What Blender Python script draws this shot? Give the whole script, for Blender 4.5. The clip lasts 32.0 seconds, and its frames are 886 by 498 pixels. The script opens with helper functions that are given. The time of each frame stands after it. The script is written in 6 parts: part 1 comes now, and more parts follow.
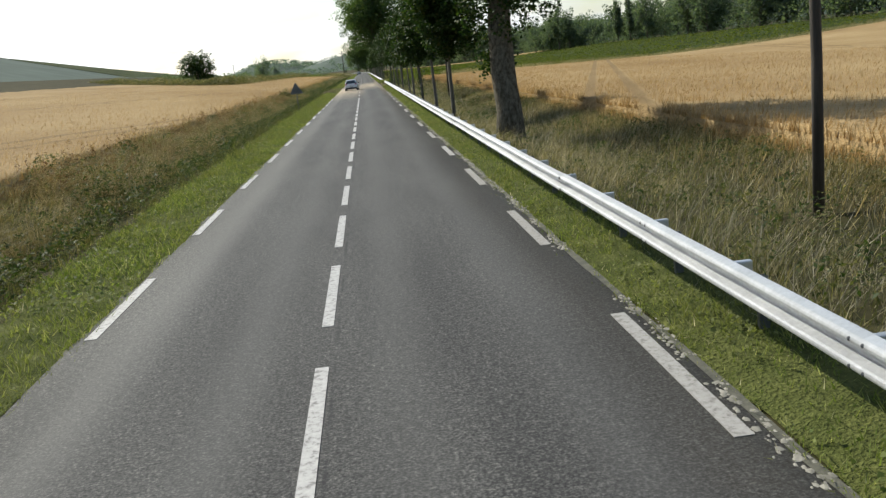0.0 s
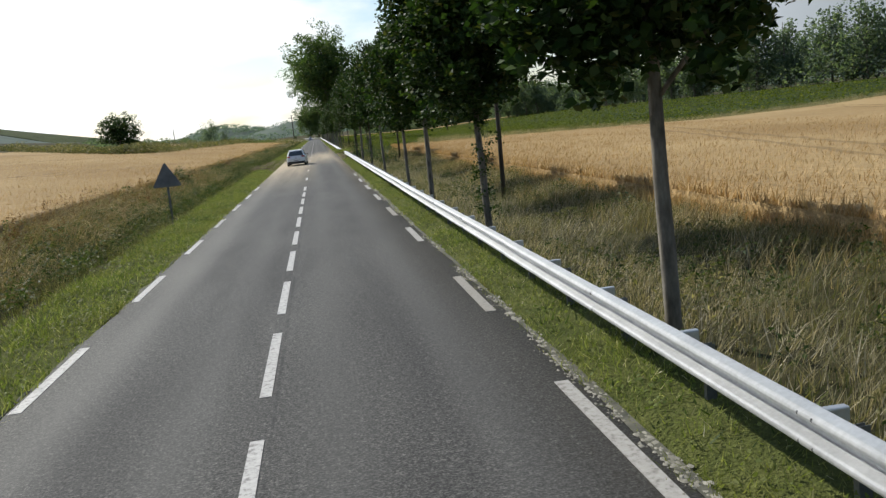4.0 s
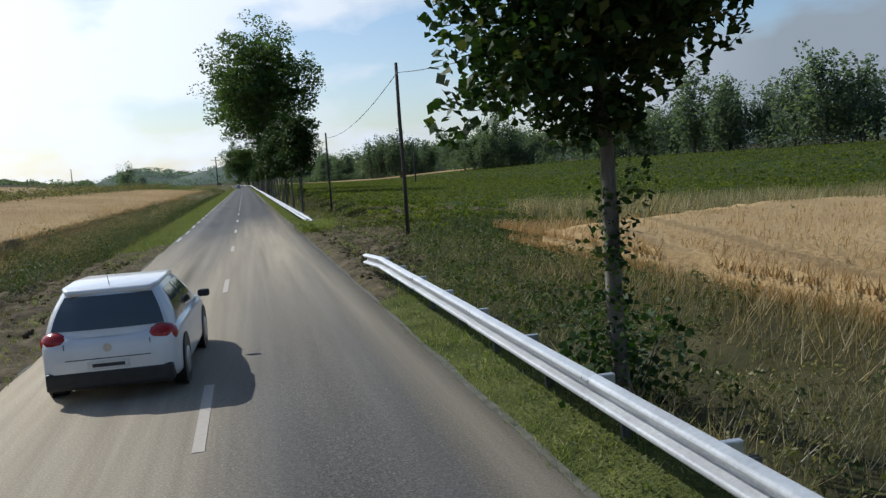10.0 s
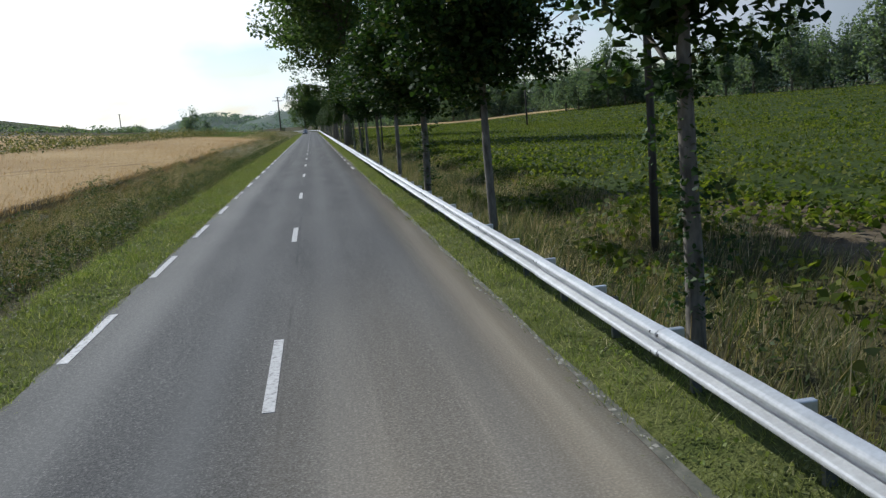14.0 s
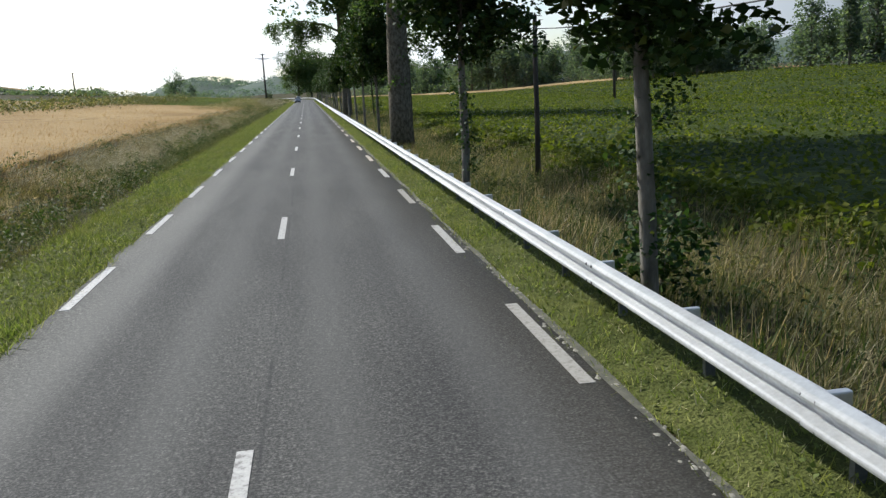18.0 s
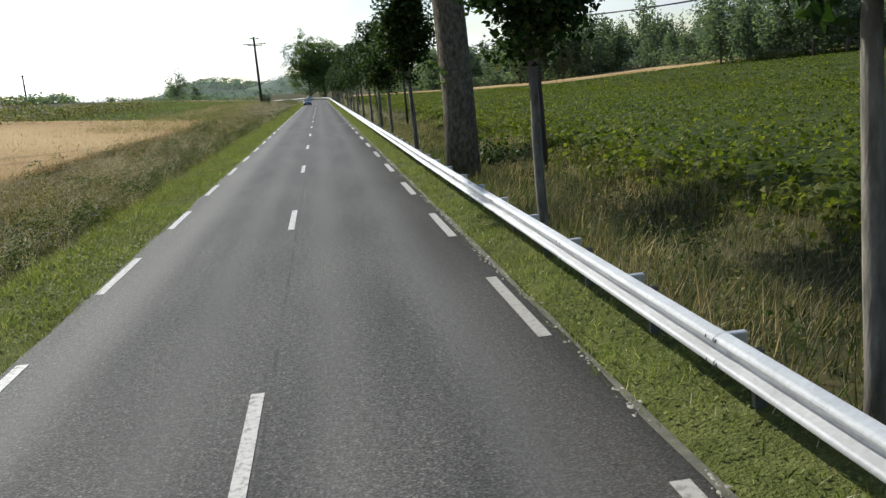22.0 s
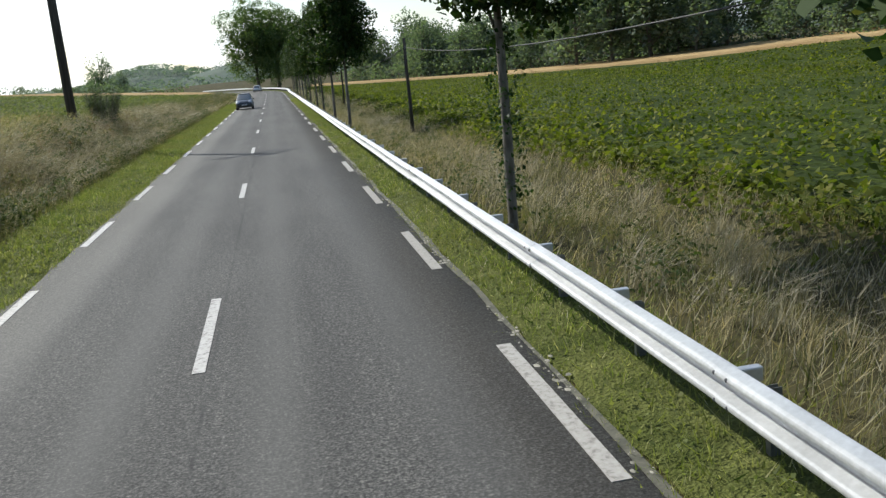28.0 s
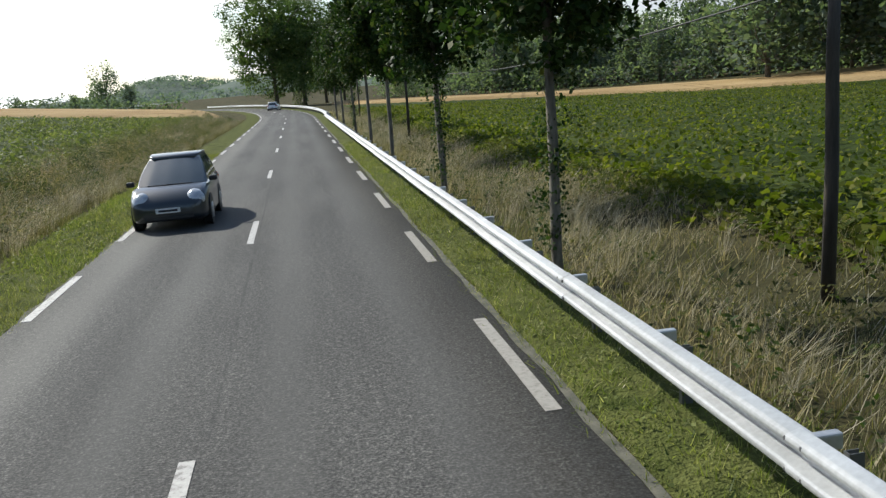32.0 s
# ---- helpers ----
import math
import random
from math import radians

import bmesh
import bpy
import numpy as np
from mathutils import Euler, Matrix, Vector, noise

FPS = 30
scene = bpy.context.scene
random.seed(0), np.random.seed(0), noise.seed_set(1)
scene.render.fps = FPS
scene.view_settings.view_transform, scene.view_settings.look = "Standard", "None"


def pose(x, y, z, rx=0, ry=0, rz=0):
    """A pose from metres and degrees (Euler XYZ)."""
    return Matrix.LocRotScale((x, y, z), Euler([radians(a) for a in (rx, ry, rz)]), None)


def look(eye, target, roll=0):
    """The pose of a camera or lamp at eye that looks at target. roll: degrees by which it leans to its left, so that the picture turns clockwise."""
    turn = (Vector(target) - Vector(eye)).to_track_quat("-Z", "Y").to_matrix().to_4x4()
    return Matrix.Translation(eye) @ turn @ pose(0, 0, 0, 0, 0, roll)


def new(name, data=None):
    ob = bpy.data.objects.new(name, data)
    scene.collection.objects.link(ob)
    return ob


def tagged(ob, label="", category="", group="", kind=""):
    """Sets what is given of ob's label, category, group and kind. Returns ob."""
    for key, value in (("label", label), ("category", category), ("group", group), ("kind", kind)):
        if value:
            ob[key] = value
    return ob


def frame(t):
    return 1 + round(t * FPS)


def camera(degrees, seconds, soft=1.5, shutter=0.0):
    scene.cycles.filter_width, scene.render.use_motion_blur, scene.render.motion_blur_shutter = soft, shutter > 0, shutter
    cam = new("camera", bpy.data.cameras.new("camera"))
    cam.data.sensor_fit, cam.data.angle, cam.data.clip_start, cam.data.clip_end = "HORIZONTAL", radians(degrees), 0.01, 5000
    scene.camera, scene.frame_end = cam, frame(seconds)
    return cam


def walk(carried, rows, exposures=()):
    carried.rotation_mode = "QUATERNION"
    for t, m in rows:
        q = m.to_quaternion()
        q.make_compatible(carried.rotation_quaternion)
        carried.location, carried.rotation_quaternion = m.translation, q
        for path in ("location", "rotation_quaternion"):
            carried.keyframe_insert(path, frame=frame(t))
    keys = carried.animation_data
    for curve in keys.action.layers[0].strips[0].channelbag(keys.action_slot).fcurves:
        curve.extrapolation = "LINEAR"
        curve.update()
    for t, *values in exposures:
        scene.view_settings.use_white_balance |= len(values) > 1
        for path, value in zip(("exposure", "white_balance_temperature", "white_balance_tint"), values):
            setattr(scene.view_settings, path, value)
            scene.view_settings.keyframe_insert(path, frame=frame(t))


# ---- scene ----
# ---- camera and walk: t, x, y, z, pitch, roll, yaw ----
PATH = [
    (0.0, 0.74, 0.00, 2.69, -12.32, 6.42, -5.20),
    (0.5, 0.77, 4.40, 2.69, -10.74, 4.25, -6.13),
    (1.0, 0.79, 9.05, 2.69, -12.66, 3.68, -5.56),
    (1.5, 0.79, 13.65, 2.68, -14.69, 4.83, -6.32),
    (2.0, 0.79, 18.43, 2.67, -14.52, 6.78, -7.28),
    (2.5, 0.79, 23.30, 2.69, -11.99, 6.50, -6.91),
    (3.0, 0.79, 28.31, 2.70, -12.06, 7.02, -6.34),
    (3.5, 0.83, 33.66, 2.69, -12.98, 8.47, -7.65),
    (4.0, 0.86, 39.11, 2.68, -8.40, 6.02, -8.37),
    (4.5, 0.84, 44.47, 2.68, -6.49, 5.50, -11.04),
    (6.5, 0.76, 66.70, 2.65, -8.26, 3.23, -14.74),
    (7.0, 0.74, 72.43, 2.64, -8.66, 2.71, -15.61),
    (7.5, 0.86, 78.86, 2.68, -9.50, 4.44, -14.76),
    (8.0, 0.98, 85.36, 2.73, -10.05, 6.38, -14.31),
    (8.5, 0.87, 91.43, 2.72, -8.74, 3.68, -13.62),
    (9.0, 0.77, 97.57, 2.72, -6.44, 0.99, -13.23),
    (9.5, 0.74, 103.69, 2.71, -9.15, 3.30, -11.78),
    (10.0, 0.70, 109.89, 2.70, -5.36, 4.02, -12.93),
    (10.5, 0.73, 115.89, 2.69, -6.94, 5.19, -11.07),
    (11.0, 0.75, 121.97, 2.68, -8.42, 5.36, -9.91),
    (11.5, 0.76, 128.38, 2.74, -10.06, 5.71, -8.53),
    (12.0, 0.78, 134.88, 2.81, -8.10, 4.87, -9.25),
    (12.5, 0.77, 141.43, 2.85, -7.08, 4.74, -9.57),
    (13.0, 0.75, 148.08, 2.89, -7.96, 3.42, -11.39),
    (13.5, 0.73, 155.18, 2.83, -7.86, 2.33, -8.28),
    (14.0, 0.71, 162.37, 2.78, -8.77, 4.55, -8.58),
    (14.5, 0.76, 169.60, 2.75, -9.35, 4.01, -8.81),
    (15.0, 0.82, 176.92, 2.72, -11.14, 5.57, -8.25),
    (15.5, 0.80, 184.09, 2.71, -11.44, 5.87, -7.35),
    (17.5, 0.72, 213.63, 2.71, -12.74, 3.72, -10.36),
    (18.0, 0.70, 221.22, 2.70, -10.74, 3.35, -8.88),
    (18.5, 0.67, 228.74, 2.73, -9.97, 4.39, -9.03),
    (19.0, 0.63, 236.33, 2.75, -10.67, 5.42, -10.40),
    (19.5, 0.67, 244.22, 2.73, -11.50, 6.66, -7.85),
    (20.0, 0.71, 252.17, 2.71, -11.33, 7.89, -11.37),
    (20.5, 0.77, 260.25, 2.71, -12.22, 6.03, -11.30),
    (21.0, 0.83, 268.38, 2.71, -8.77, 4.16, -8.74),
    (21.5, 0.86, 276.53, 2.73, -11.16, 4.60, -8.98),
    (22.0, 0.89, 284.72, 2.75, -11.01, 5.04, -8.06),
    (22.5, 0.82, 292.62, 2.77, -10.35, 4.79, -9.30),
    (23.0, 0.76, 300.57, 2.79, -9.92, 4.54, -11.96),
    (23.5, 0.78, 309.09, 2.77, -8.54, 4.08, -8.13),
    (24.0, 0.80, 317.64, 2.74, -8.60, 3.61, -9.85),
    (24.5, 0.81, 326.08, 2.75, -9.06, 4.01, -9.46),
    (25.0, 0.82, 334.56, 2.76, -11.07, 4.40, -9.99),
    (25.5, 0.86, 342.95, 2.76, -10.11, 4.55, -10.38),
    (27.5, 1.03, 376.75, 2.76, -10.58, 5.13, -11.15),
    (28.0, 1.07, 385.28, 2.76, -12.16, 5.28, -11.09),
    (28.5, 0.98, 393.65, 2.74, -11.94, 3.92, -9.22),
    (29.0, 0.89, 402.06, 2.71, -9.46, 2.55, -8.11),
    (29.5, 0.86, 410.82, 2.72, -7.95, 3.18, -11.20),
    (30.0, 0.82, 419.63, 2.72, -10.32, 3.81, -9.95),
    (30.5, 0.88, 428.62, 2.71, -10.93, 4.43, -11.85),
    (31.0, 0.95, 437.67, 2.69, -10.93, 5.05, -9.70),
    (31.5, 1.04, 446.34, 2.72, -11.52, 4.79, -9.43),
    (32.0, 1.13, 455.11, 2.76, -11.03, 4.53, -9.66),
]
cam = camera(54.2, 32.0, soft=1.4)
EXPOSURE = [(0, 0.2, 6350, 6), (1, 0.12, 6400, 6), (2, 0.55, 6350, 6), (3, 0.32, 6300, 7), (4, 0.12, 6220, 8), (7, 0.2, 6150, 9), (9, 0.02, 5900, 8), (10, -0.2, 5720, 8), (12, -0.25, 5600, 8), (13, -0.15, 5600, 8), (15, 0.08, 5850, 8), (18, 0.32, 6000, 8), (22, 0.34, 6150, 8), (23, 0.38, 6150, 8), (24, 0.2, 6100, 8), (25, 0.25, 6100, 8), (28, 0.38, 6160, 7), (29, 0.12, 6120, 7), (30, 0.22, 6220, 7), (31, 0.32, 6180, 7), (32, 0.32, 6180, 7)]
walk(cam, [(t, pose(x, y, z, 90 + p, r, w)) for t, x, y, z, p, r, w in PATH], EXPOSURE)

# ---- sky and sun: the sun stands ahead and to the left of the road ----
SUN = Vector((-8.5, 10.4, 11.2)).normalized()
world = bpy.data.worlds.new("sky")
scene.world = world
world.use_nodes = True
wn, wl = world.node_tree.nodes, world.node_tree.links
wn.clear()
sky = wn.new("ShaderNodeTexSky")
sky.sky_type, sky.sun_disc = "NISHITA", False
sky.sun_elevation, sky.sun_rotation = math.asin(SUN.z), math.atan2(SUN.x, SUN.y)
sky.dust_density, sky.air_density, sky.ozone_density = 1.2, 1.0, 1.0
coord = wn.new("ShaderNodeTexCoord")
mapping = wn.new("ShaderNodeMapping")
mapping.inputs["Scale"].default_value = (1.0, 1.0, 2.2)
mapping.inputs["Location"].default_value = (0.35, 0.1, 0.2)
clouds = wn.new("ShaderNodeTexNoise")
clouds.inputs["Scale"].default_value, clouds.inputs["Detail"].default_value = 4.2, 8
clouds.inputs["Roughness"].default_value = 0.5
ramp = wn.new("ShaderNodeValToRGB")
ramp.color_ramp.elements[0].position, ramp.color_ramp.elements[1].position = 0.42, 0.53
# thin bright haze towards the sun, grey cloud away from it
toward = wn.new("ShaderNodeVectorMath")
toward.operation = "DOT_PRODUCT"
toward.inputs[1].default_value = Vector((SUN.x, SUN.y, 0.15)).normalized()
tone = wn.new("ShaderNodeValToRGB")
for k, (at, col) in enumerate(((0.3, (6.4, 6.9, 7.3, 1)), (0.64, (15.0, 15.2, 15.5, 1)))):
    tone.color_ramp.elements[k].position, tone.color_ramp.elements[k].color = at, col
bright = tone.color_ramp.elements.new(0.92)
bright.color = (22, 21.8, 21.5, 1)
cloudmix = wn.new("ShaderNodeMixRGB")
back = wn.new("ShaderNodeBackground")
back.inputs["Strength"].default_value = 0.058
wout = wn.new("ShaderNodeOutputWorld")
wl.new(coord.outputs["Generated"], mapping.inputs["Vector"])
wl.new(coord.outputs["Generated"], toward.inputs[0])
wl.new(mapping.outputs["Vector"], clouds.inputs["Vector"])
# cloud thins out overhead
split = wn.new("ShaderNodeSeparateXYZ")
thin = wn.new("ShaderNodeMath")
thin.operation = "MULTIPLY_ADD"
thin.inputs[1].default_value = -0.34
wl.new(coord.outputs["Generated"], split.inputs["Vector"])
wl.new(split.outputs["Z"], thin.inputs[0])
wl.new(clouds.outputs["Fac"], thin.inputs[2])
wl.new(thin.outputs["Value"], ramp.inputs["Fac"])
wl.new(toward.outputs["Value"], tone.inputs["Fac"])
wl.new(ramp.outputs["Color"], cloudmix.inputs["Fac"])
clear = wn.new("ShaderNodeMixRGB")
clear.blend_type = "MULTIPLY"
clear.inputs["Fac"].default_value, clear.inputs["Color2"].default_value = 1.0, (2.1, 2.1, 2.1, 1)
wl.new(sky.outputs["Color"], clear.inputs["Color1"])
wl.new(clear.outputs["Color"], cloudmix.inputs["Color1"])
wl.new(tone.outputs["Color"], cloudmix.inputs["Color2"])
wl.new(cloudmix.outputs["Color"], back.inputs["Color"])
wl.new(back.outputs["Background"], wout.inputs["Surface"])
sun = new("sun", bpy.data.lights.new("sun", "SUN"))
sun.data.energy, sun.data.angle, sun.data.color = 5.0, radians(0.6), (1.0, 0.94, 0.84)
sun.matrix_world = look(SUN * 100, (0, 0, 0))


# ---- materials ----
def ramp_node(nt, stops):
    node = nt.nodes.new("ShaderNodeValToRGB")
    el = node.color_ramp.elements
    while len(el) < len(stops):
        el.new(0.5)
    for e, (at, col) in zip(el, stops):
        e.position, e.color = at, (*col, 1)
    return node


def noise_node(nt, scale, detail=5, rough=0.55, stretch=None, space="Object"):
    tc = nt.nodes.new("ShaderNodeTexCoord")
    src = tc.outputs[space]
    if stretch:
        mp = nt.nodes.new("ShaderNodeMapping")
        mp.inputs["Scale"].default_value = stretch
        nt.links.new(src, mp.inputs["Vector"])
        src = mp.outputs["Vector"]
    n = nt.nodes.new("ShaderNodeTexNoise")
    n.inputs["Scale"].default_value, n.inputs["Detail"].default_value, n.inputs["Roughness"].default_value = scale, detail, rough
    nt.links.new(src, n.inputs["Vector"])
    return n


def mix_rgb(nt, fac, a, b, blend="MIX"):
    m = nt.nodes.new("ShaderNodeMixRGB")
    m.blend_type = blend
    for sock, val in (("Fac", fac), ("Color1", a), ("Color2", b)):
        if hasattr(val, "is_output"):
            nt.links.new(val, m.inputs[sock])
        elif isinstance(val, (int, float)):
            m.inputs[sock].default_value = val
        else:
            m.inputs[sock].default_value = (*val, 1)
    return m.outputs["Color"]


def blank(name):
    m = bpy.data.materials.new(name)
    m.use_nodes = True
    nt = m.node_tree
    return m, nt, nt.nodes["Principled BSDF"]


def surface(name, lo, hi, scale=4.0, fine=60.0, rough=0.8, metal=0.0, bump=0.3, depth=0.01, stretch=None, island=0.0, obj=0.0, fine_amt=0.25, spec=0.5):
    """Two scales of variation between lo and hi, with fine relief."""
    m, nt, bsdf = blank(name)
    big = noise_node(nt, scale, 4, stretch=stretch)
    small = noise_node(nt, fine, 3, stretch=stretch)
    r = ramp_node(nt, [(0.3, lo), (0.7, hi)])
    nt.links.new(big.outputs["Fac"], r.inputs["Fac"])
    g = ramp_node(nt, [(0.25, (0.45, 0.45, 0.45)), (0.75, (1.0, 1.0, 1.0))])
    nt.links.new(small.outputs["Fac"], g.inputs["Fac"])
    col = mix_rgb(nt, fine_amt * 2, r.outputs["Color"], g.outputs["Color"], "MULTIPLY")
    if island or obj:
        info = nt.nodes.new("ShaderNodeNewGeometry" if island else "ShaderNodeObjectInfo")
        hsv = nt.nodes.new("ShaderNodeHueSaturation")
        mr = nt.nodes.new("ShaderNodeMapRange")
        amt = island or obj
        mr.inputs["To Min"].default_value, mr.inputs["To Max"].default_value = 1 - amt, 1 + amt
        nt.links.new(info.outputs["Random Per Island" if island else "Random"], mr.inputs["Value"])
        nt.links.new(mr.outputs["Result"], hsv.inputs["Value"])
        nt.links.new(col, hsv.inputs["Color"])
        col = hsv.outputs["Color"]
    nt.links.new(col, bsdf.inputs["Base Color"])
    bsdf.inputs["Roughness"].default_value, bsdf.inputs["Metallic"].default_value = rough, metal
    bsdf.inputs["Specular IOR Level"].default_value = spec
    if bump:
        b = nt.nodes.new("ShaderNodeBump")
        b.inputs["Strength"].default_value, b.inputs["Distance"].default_value = bump, depth
        nt.links.new(small.outputs["Fac"], b.inputs["Height"])
        nt.links.new(b.outputs["Normal"], bsdf.inputs["Normal"])
    return m


def foliage(name, stops, trans=0.35, rough=0.55, patch=0.0, patch_col=(0.1, 0.1, 0.03), patch_scale=0.15, glow=(1.3, 1.5, 0.6)):
    """Leaves or blades: colour by island, patches by place, light passing through."""
    m, nt, bsdf = blank(name)
    geo = nt.nodes.new("ShaderNodeNewGeometry")
    r = ramp_node(nt, stops)
    nt.links.new(geo.outputs["Random Per Island"], r.inputs["Fac"])
    col = r.outputs["Color"]
    if patch:
        n = noise_node(nt, patch_scale, 3)
        pr = ramp_node(nt, [(0.42, (0, 0, 0)), (0.62, (patch, patch, patch))])
        nt.links.new(n.outputs["Fac"], pr.inputs["Fac"])
        col = mix_rgb(nt, pr.outputs["Color"], col, patch_col)
    nt.links.new(col, bsdf.inputs["Base Color"])
    bsdf.inputs["Roughness"].default_value = rough
    bsdf.inputs["Specular IOR Level"].default_value = 0.12
    if trans:
        tr = nt.nodes.new("ShaderNodeBsdfTranslucent")
        nt.links.new(mix_rgb(nt, 1.0, col, glow, "MULTIPLY"), tr.inputs["Color"])
        ms = nt.nodes.new("ShaderNodeMixShader")
        ms.inputs["Fac"].default_value = trans
        nt.links.new(bsdf.outputs["BSDF"], ms.inputs[1])
        nt.links.new(tr.outputs["BSDF"], ms.inputs[2])
        nt.links.new(ms.outputs["Shader"], nt.nodes["Material Output"].inputs["Surface"])
    return m


def asphalt():
    """Worn grey asphalt with wheel tracks and a stretch of pale earth dragged out of the field gateways."""
    m, nt, bsdf = blank("asphalt")
    tc = nt.nodes.new("ShaderNodeTexCoord")
    sep = nt.nodes.new("ShaderNodeSeparateXYZ")
    nt.links.new(tc.outputs["Object"], sep.inputs["Vector"])
    base = noise_node(nt, 0.6, 5, stretch=(1.6, 0.25, 1))
    r = ramp_node(nt, [(0.3, (0.046, 0.045, 0.043)), (0.7, (0.079, 0.077, 0.072))])
    nt.links.new(base.outputs["Fac"], r.inputs["Fac"])
    stones = noise_node(nt, 38, 4, 0.7)
    sr = ramp_node(nt, [(0.33, (0.22, 0.22, 0.23)), (0.5, (0.9, 0.9, 0.9)), (0.68, (2.4, 2.4, 2.3))])
    nt.links.new(stones.outputs["Fac"], sr.inputs["Fac"])
    col = mix_rgb(nt, 0.95, r.outputs["Color"], sr.outputs["Color"], "MULTIPLY")
    chips = noise_node(nt, 13, 8, 0.8)
    cr = ramp_node(nt, [(0.36, (0.45, 0.45, 0.46)), (0.52, (1.0, 1.0, 1.0)), (0.66, (1.9, 1.88, 1.82))])
    nt.links.new(chips.outputs["Fac"], cr.inputs["Fac"])
    col = mix_rgb(nt, 0.9, col, cr.outputs["Color"], "MULTIPLY")

    def bell(value, centre, width):
        d = nt.nodes.new("ShaderNodeMath")
        d.operation = "SUBTRACT"
        nt.links.new(value, d.inputs[0])
        d.inputs[1].default_value = centre
        a = nt.nodes.new("ShaderNodeMath")
        a.operation = "ABSOLUTE"
        nt.links.new(d.outputs[0], a.inputs[0])
        k = nt.nodes.new("ShaderNodeMapRange")
        k.interpolation_type = "SMOOTHSTEP"
        k.inputs["From Min"].default_value, k.inputs["From Max"].default_value = 0, width
        k.inputs["To Min"].default_value, k.inputs["To Max"].default_value = 1, 0
        nt.links.new(a.outputs[0], k.inputs["Value"])
        return k.outputs["Result"]

    def add(a, b):
        q = nt.nodes.new("ShaderNodeMath")
        q.use_clamp = True
        nt.links.new(a, q.inputs[0])
        nt.links.new(b, q.inputs[1])
        return q.outputs[0]

    def times(a, b):
        q = nt.nodes.new("ShaderNodeMath")
        q.operation = "MULTIPLY"
        nt.links.new(a, q.inputs[0])
        if isinstance(b, float):
            q.inputs[1].default_value = b
        else:
            nt.links.new(b, q.inputs[1])
        return q.outputs[0]

    tracks = add(add(bell(sep.outputs["X"], -2.15, 0.55), bell(sep.outputs["X"], -0.75, 0.5)), add(bell(sep.outputs["X"], 0.75, 0.5), bell(sep.outputs["X"], 2.2, 0.55)))
    wear = noise_node(nt, 0.5, 4, stretch=(1, 0.08, 1))
    col = mix_rgb(nt, times(times(tracks, wear.outputs["Fac"]), 0.6), col, (0.118, 0.115, 0.107))
    seam = bell(sep.outputs["X"], 0.12, 0.035)
    broken = noise_node(nt, 0.7, 5, 0.7)
    bs = ramp_node(nt, [(0.42, (0, 0, 0)), (0.58, (0.7, 0.7, 0.7))])
    nt.links.new(broken.outputs["Fac"], bs.inputs["Fac"])
    col = mix_rgb(nt, times(seam, bs.outputs["Color"]), col, (0.022, 0.022, 0.023))
    # earth on the road round the gateways, in long streaks
    lane = nt.nodes.new("ShaderNodeMapRange")
    lane.inputs["From Min"].default_value, lane.inputs["From Max"].default_value = -0.6, 0.9
    nt.links.new(sep.outputs["X"], lane.inputs["Value"])
    sides = nt.nodes.new("ShaderNodeMixRGB")
    nt.links.new(lane.outputs["Result"], sides.inputs["Fac"])
    nt.links.new(bell(sep.outputs["Y"], 124.0, 46.0), sides.inputs["Color1"])
    nt.links.new(bell(sep.outputs["Y"], 147.0, 36.0), sides.inputs["Color2"])
    along = sides.outputs["Color"]
    streak = noise_node(nt, 1.5, 6, 0.6, stretch=(1.3, 0.035, 1))
    rs = ramp_node(nt, [(0.26, (0.62, 0.62, 0.62)), (0.6, (1, 1, 1))])
    nt.links.new(streak.outputs["Fac"], rs.inputs["Fac"])
    dust = times(along, rs.outputs["Color"])
    edge = times(bell(sep.outputs["X"], 3.25, 1.0), bell(sep.outputs["Y"], 148.0, 85.0))
    worn_edge = times(times(bell(sep.outputs["X"], 3.3, 1.3), wear.outputs["Fac"]), 0.30)
    dust = add(add(times(dust, 0.95), times(edge, 1.5)), worn_edge)
    grain = noise_node(nt, 3.0, 5, stretch=(1.4, 0.03, 1))
    gr = ramp_node(nt, [(0.3, (0.335, 0.280, 0.200)), (0.7, (0.425, 0.362, 0.265))])
    nt.links.new(grain.outputs["Fac"], gr.inputs["Fac"])
    speck = mix_rgb(nt, 0.22, gr.outputs["Color"], sr.outputs["Color"], "MULTIPLY")
    col = mix_rgb(nt, dust, col, speck)
    # damp soil dropped by tyres
    drops = add(times(bell(sep.outputs["X"], -1.18, 0.34), bell(sep.outputs["Y"], 133.0, 16.0)), times(times(bell(sep.outputs["X"], 1.13, 0.2), bell(sep.outputs["Y"], 141.0, 9.0)), 0.45))
    col = mix_rgb(nt, times(drops, 0.8), col, (0.105, 0.088, 0.066))
    for sock, lo_, hi_ in (("Roughness", 0.80, 0.97), ("Specular IOR Level", 0.20, 0.05)):
        k2 = nt.nodes.new("ShaderNodeMapRange")
        k2.inputs["To Min"].default_value, k2.inputs["To Max"].default_value = lo_, hi_
        nt.links.new(dust, k2.inputs["Value"])
        nt.links.new(k2.outputs["Result"], bsdf.inputs[sock])
    nt.links.new(col, bsdf.inputs["Base Color"])
    b = nt.nodes.new("ShaderNodeBump")
    b.inputs["Strength"].default_value, b.inputs["Distance"].default_value = 0.6, 0.006
    nt.links.new(stones.outputs["Fac"], b.inputs["Height"])
    nt.links.new(b.outputs["Normal"], bsdf.inputs["Normal"])
    return m


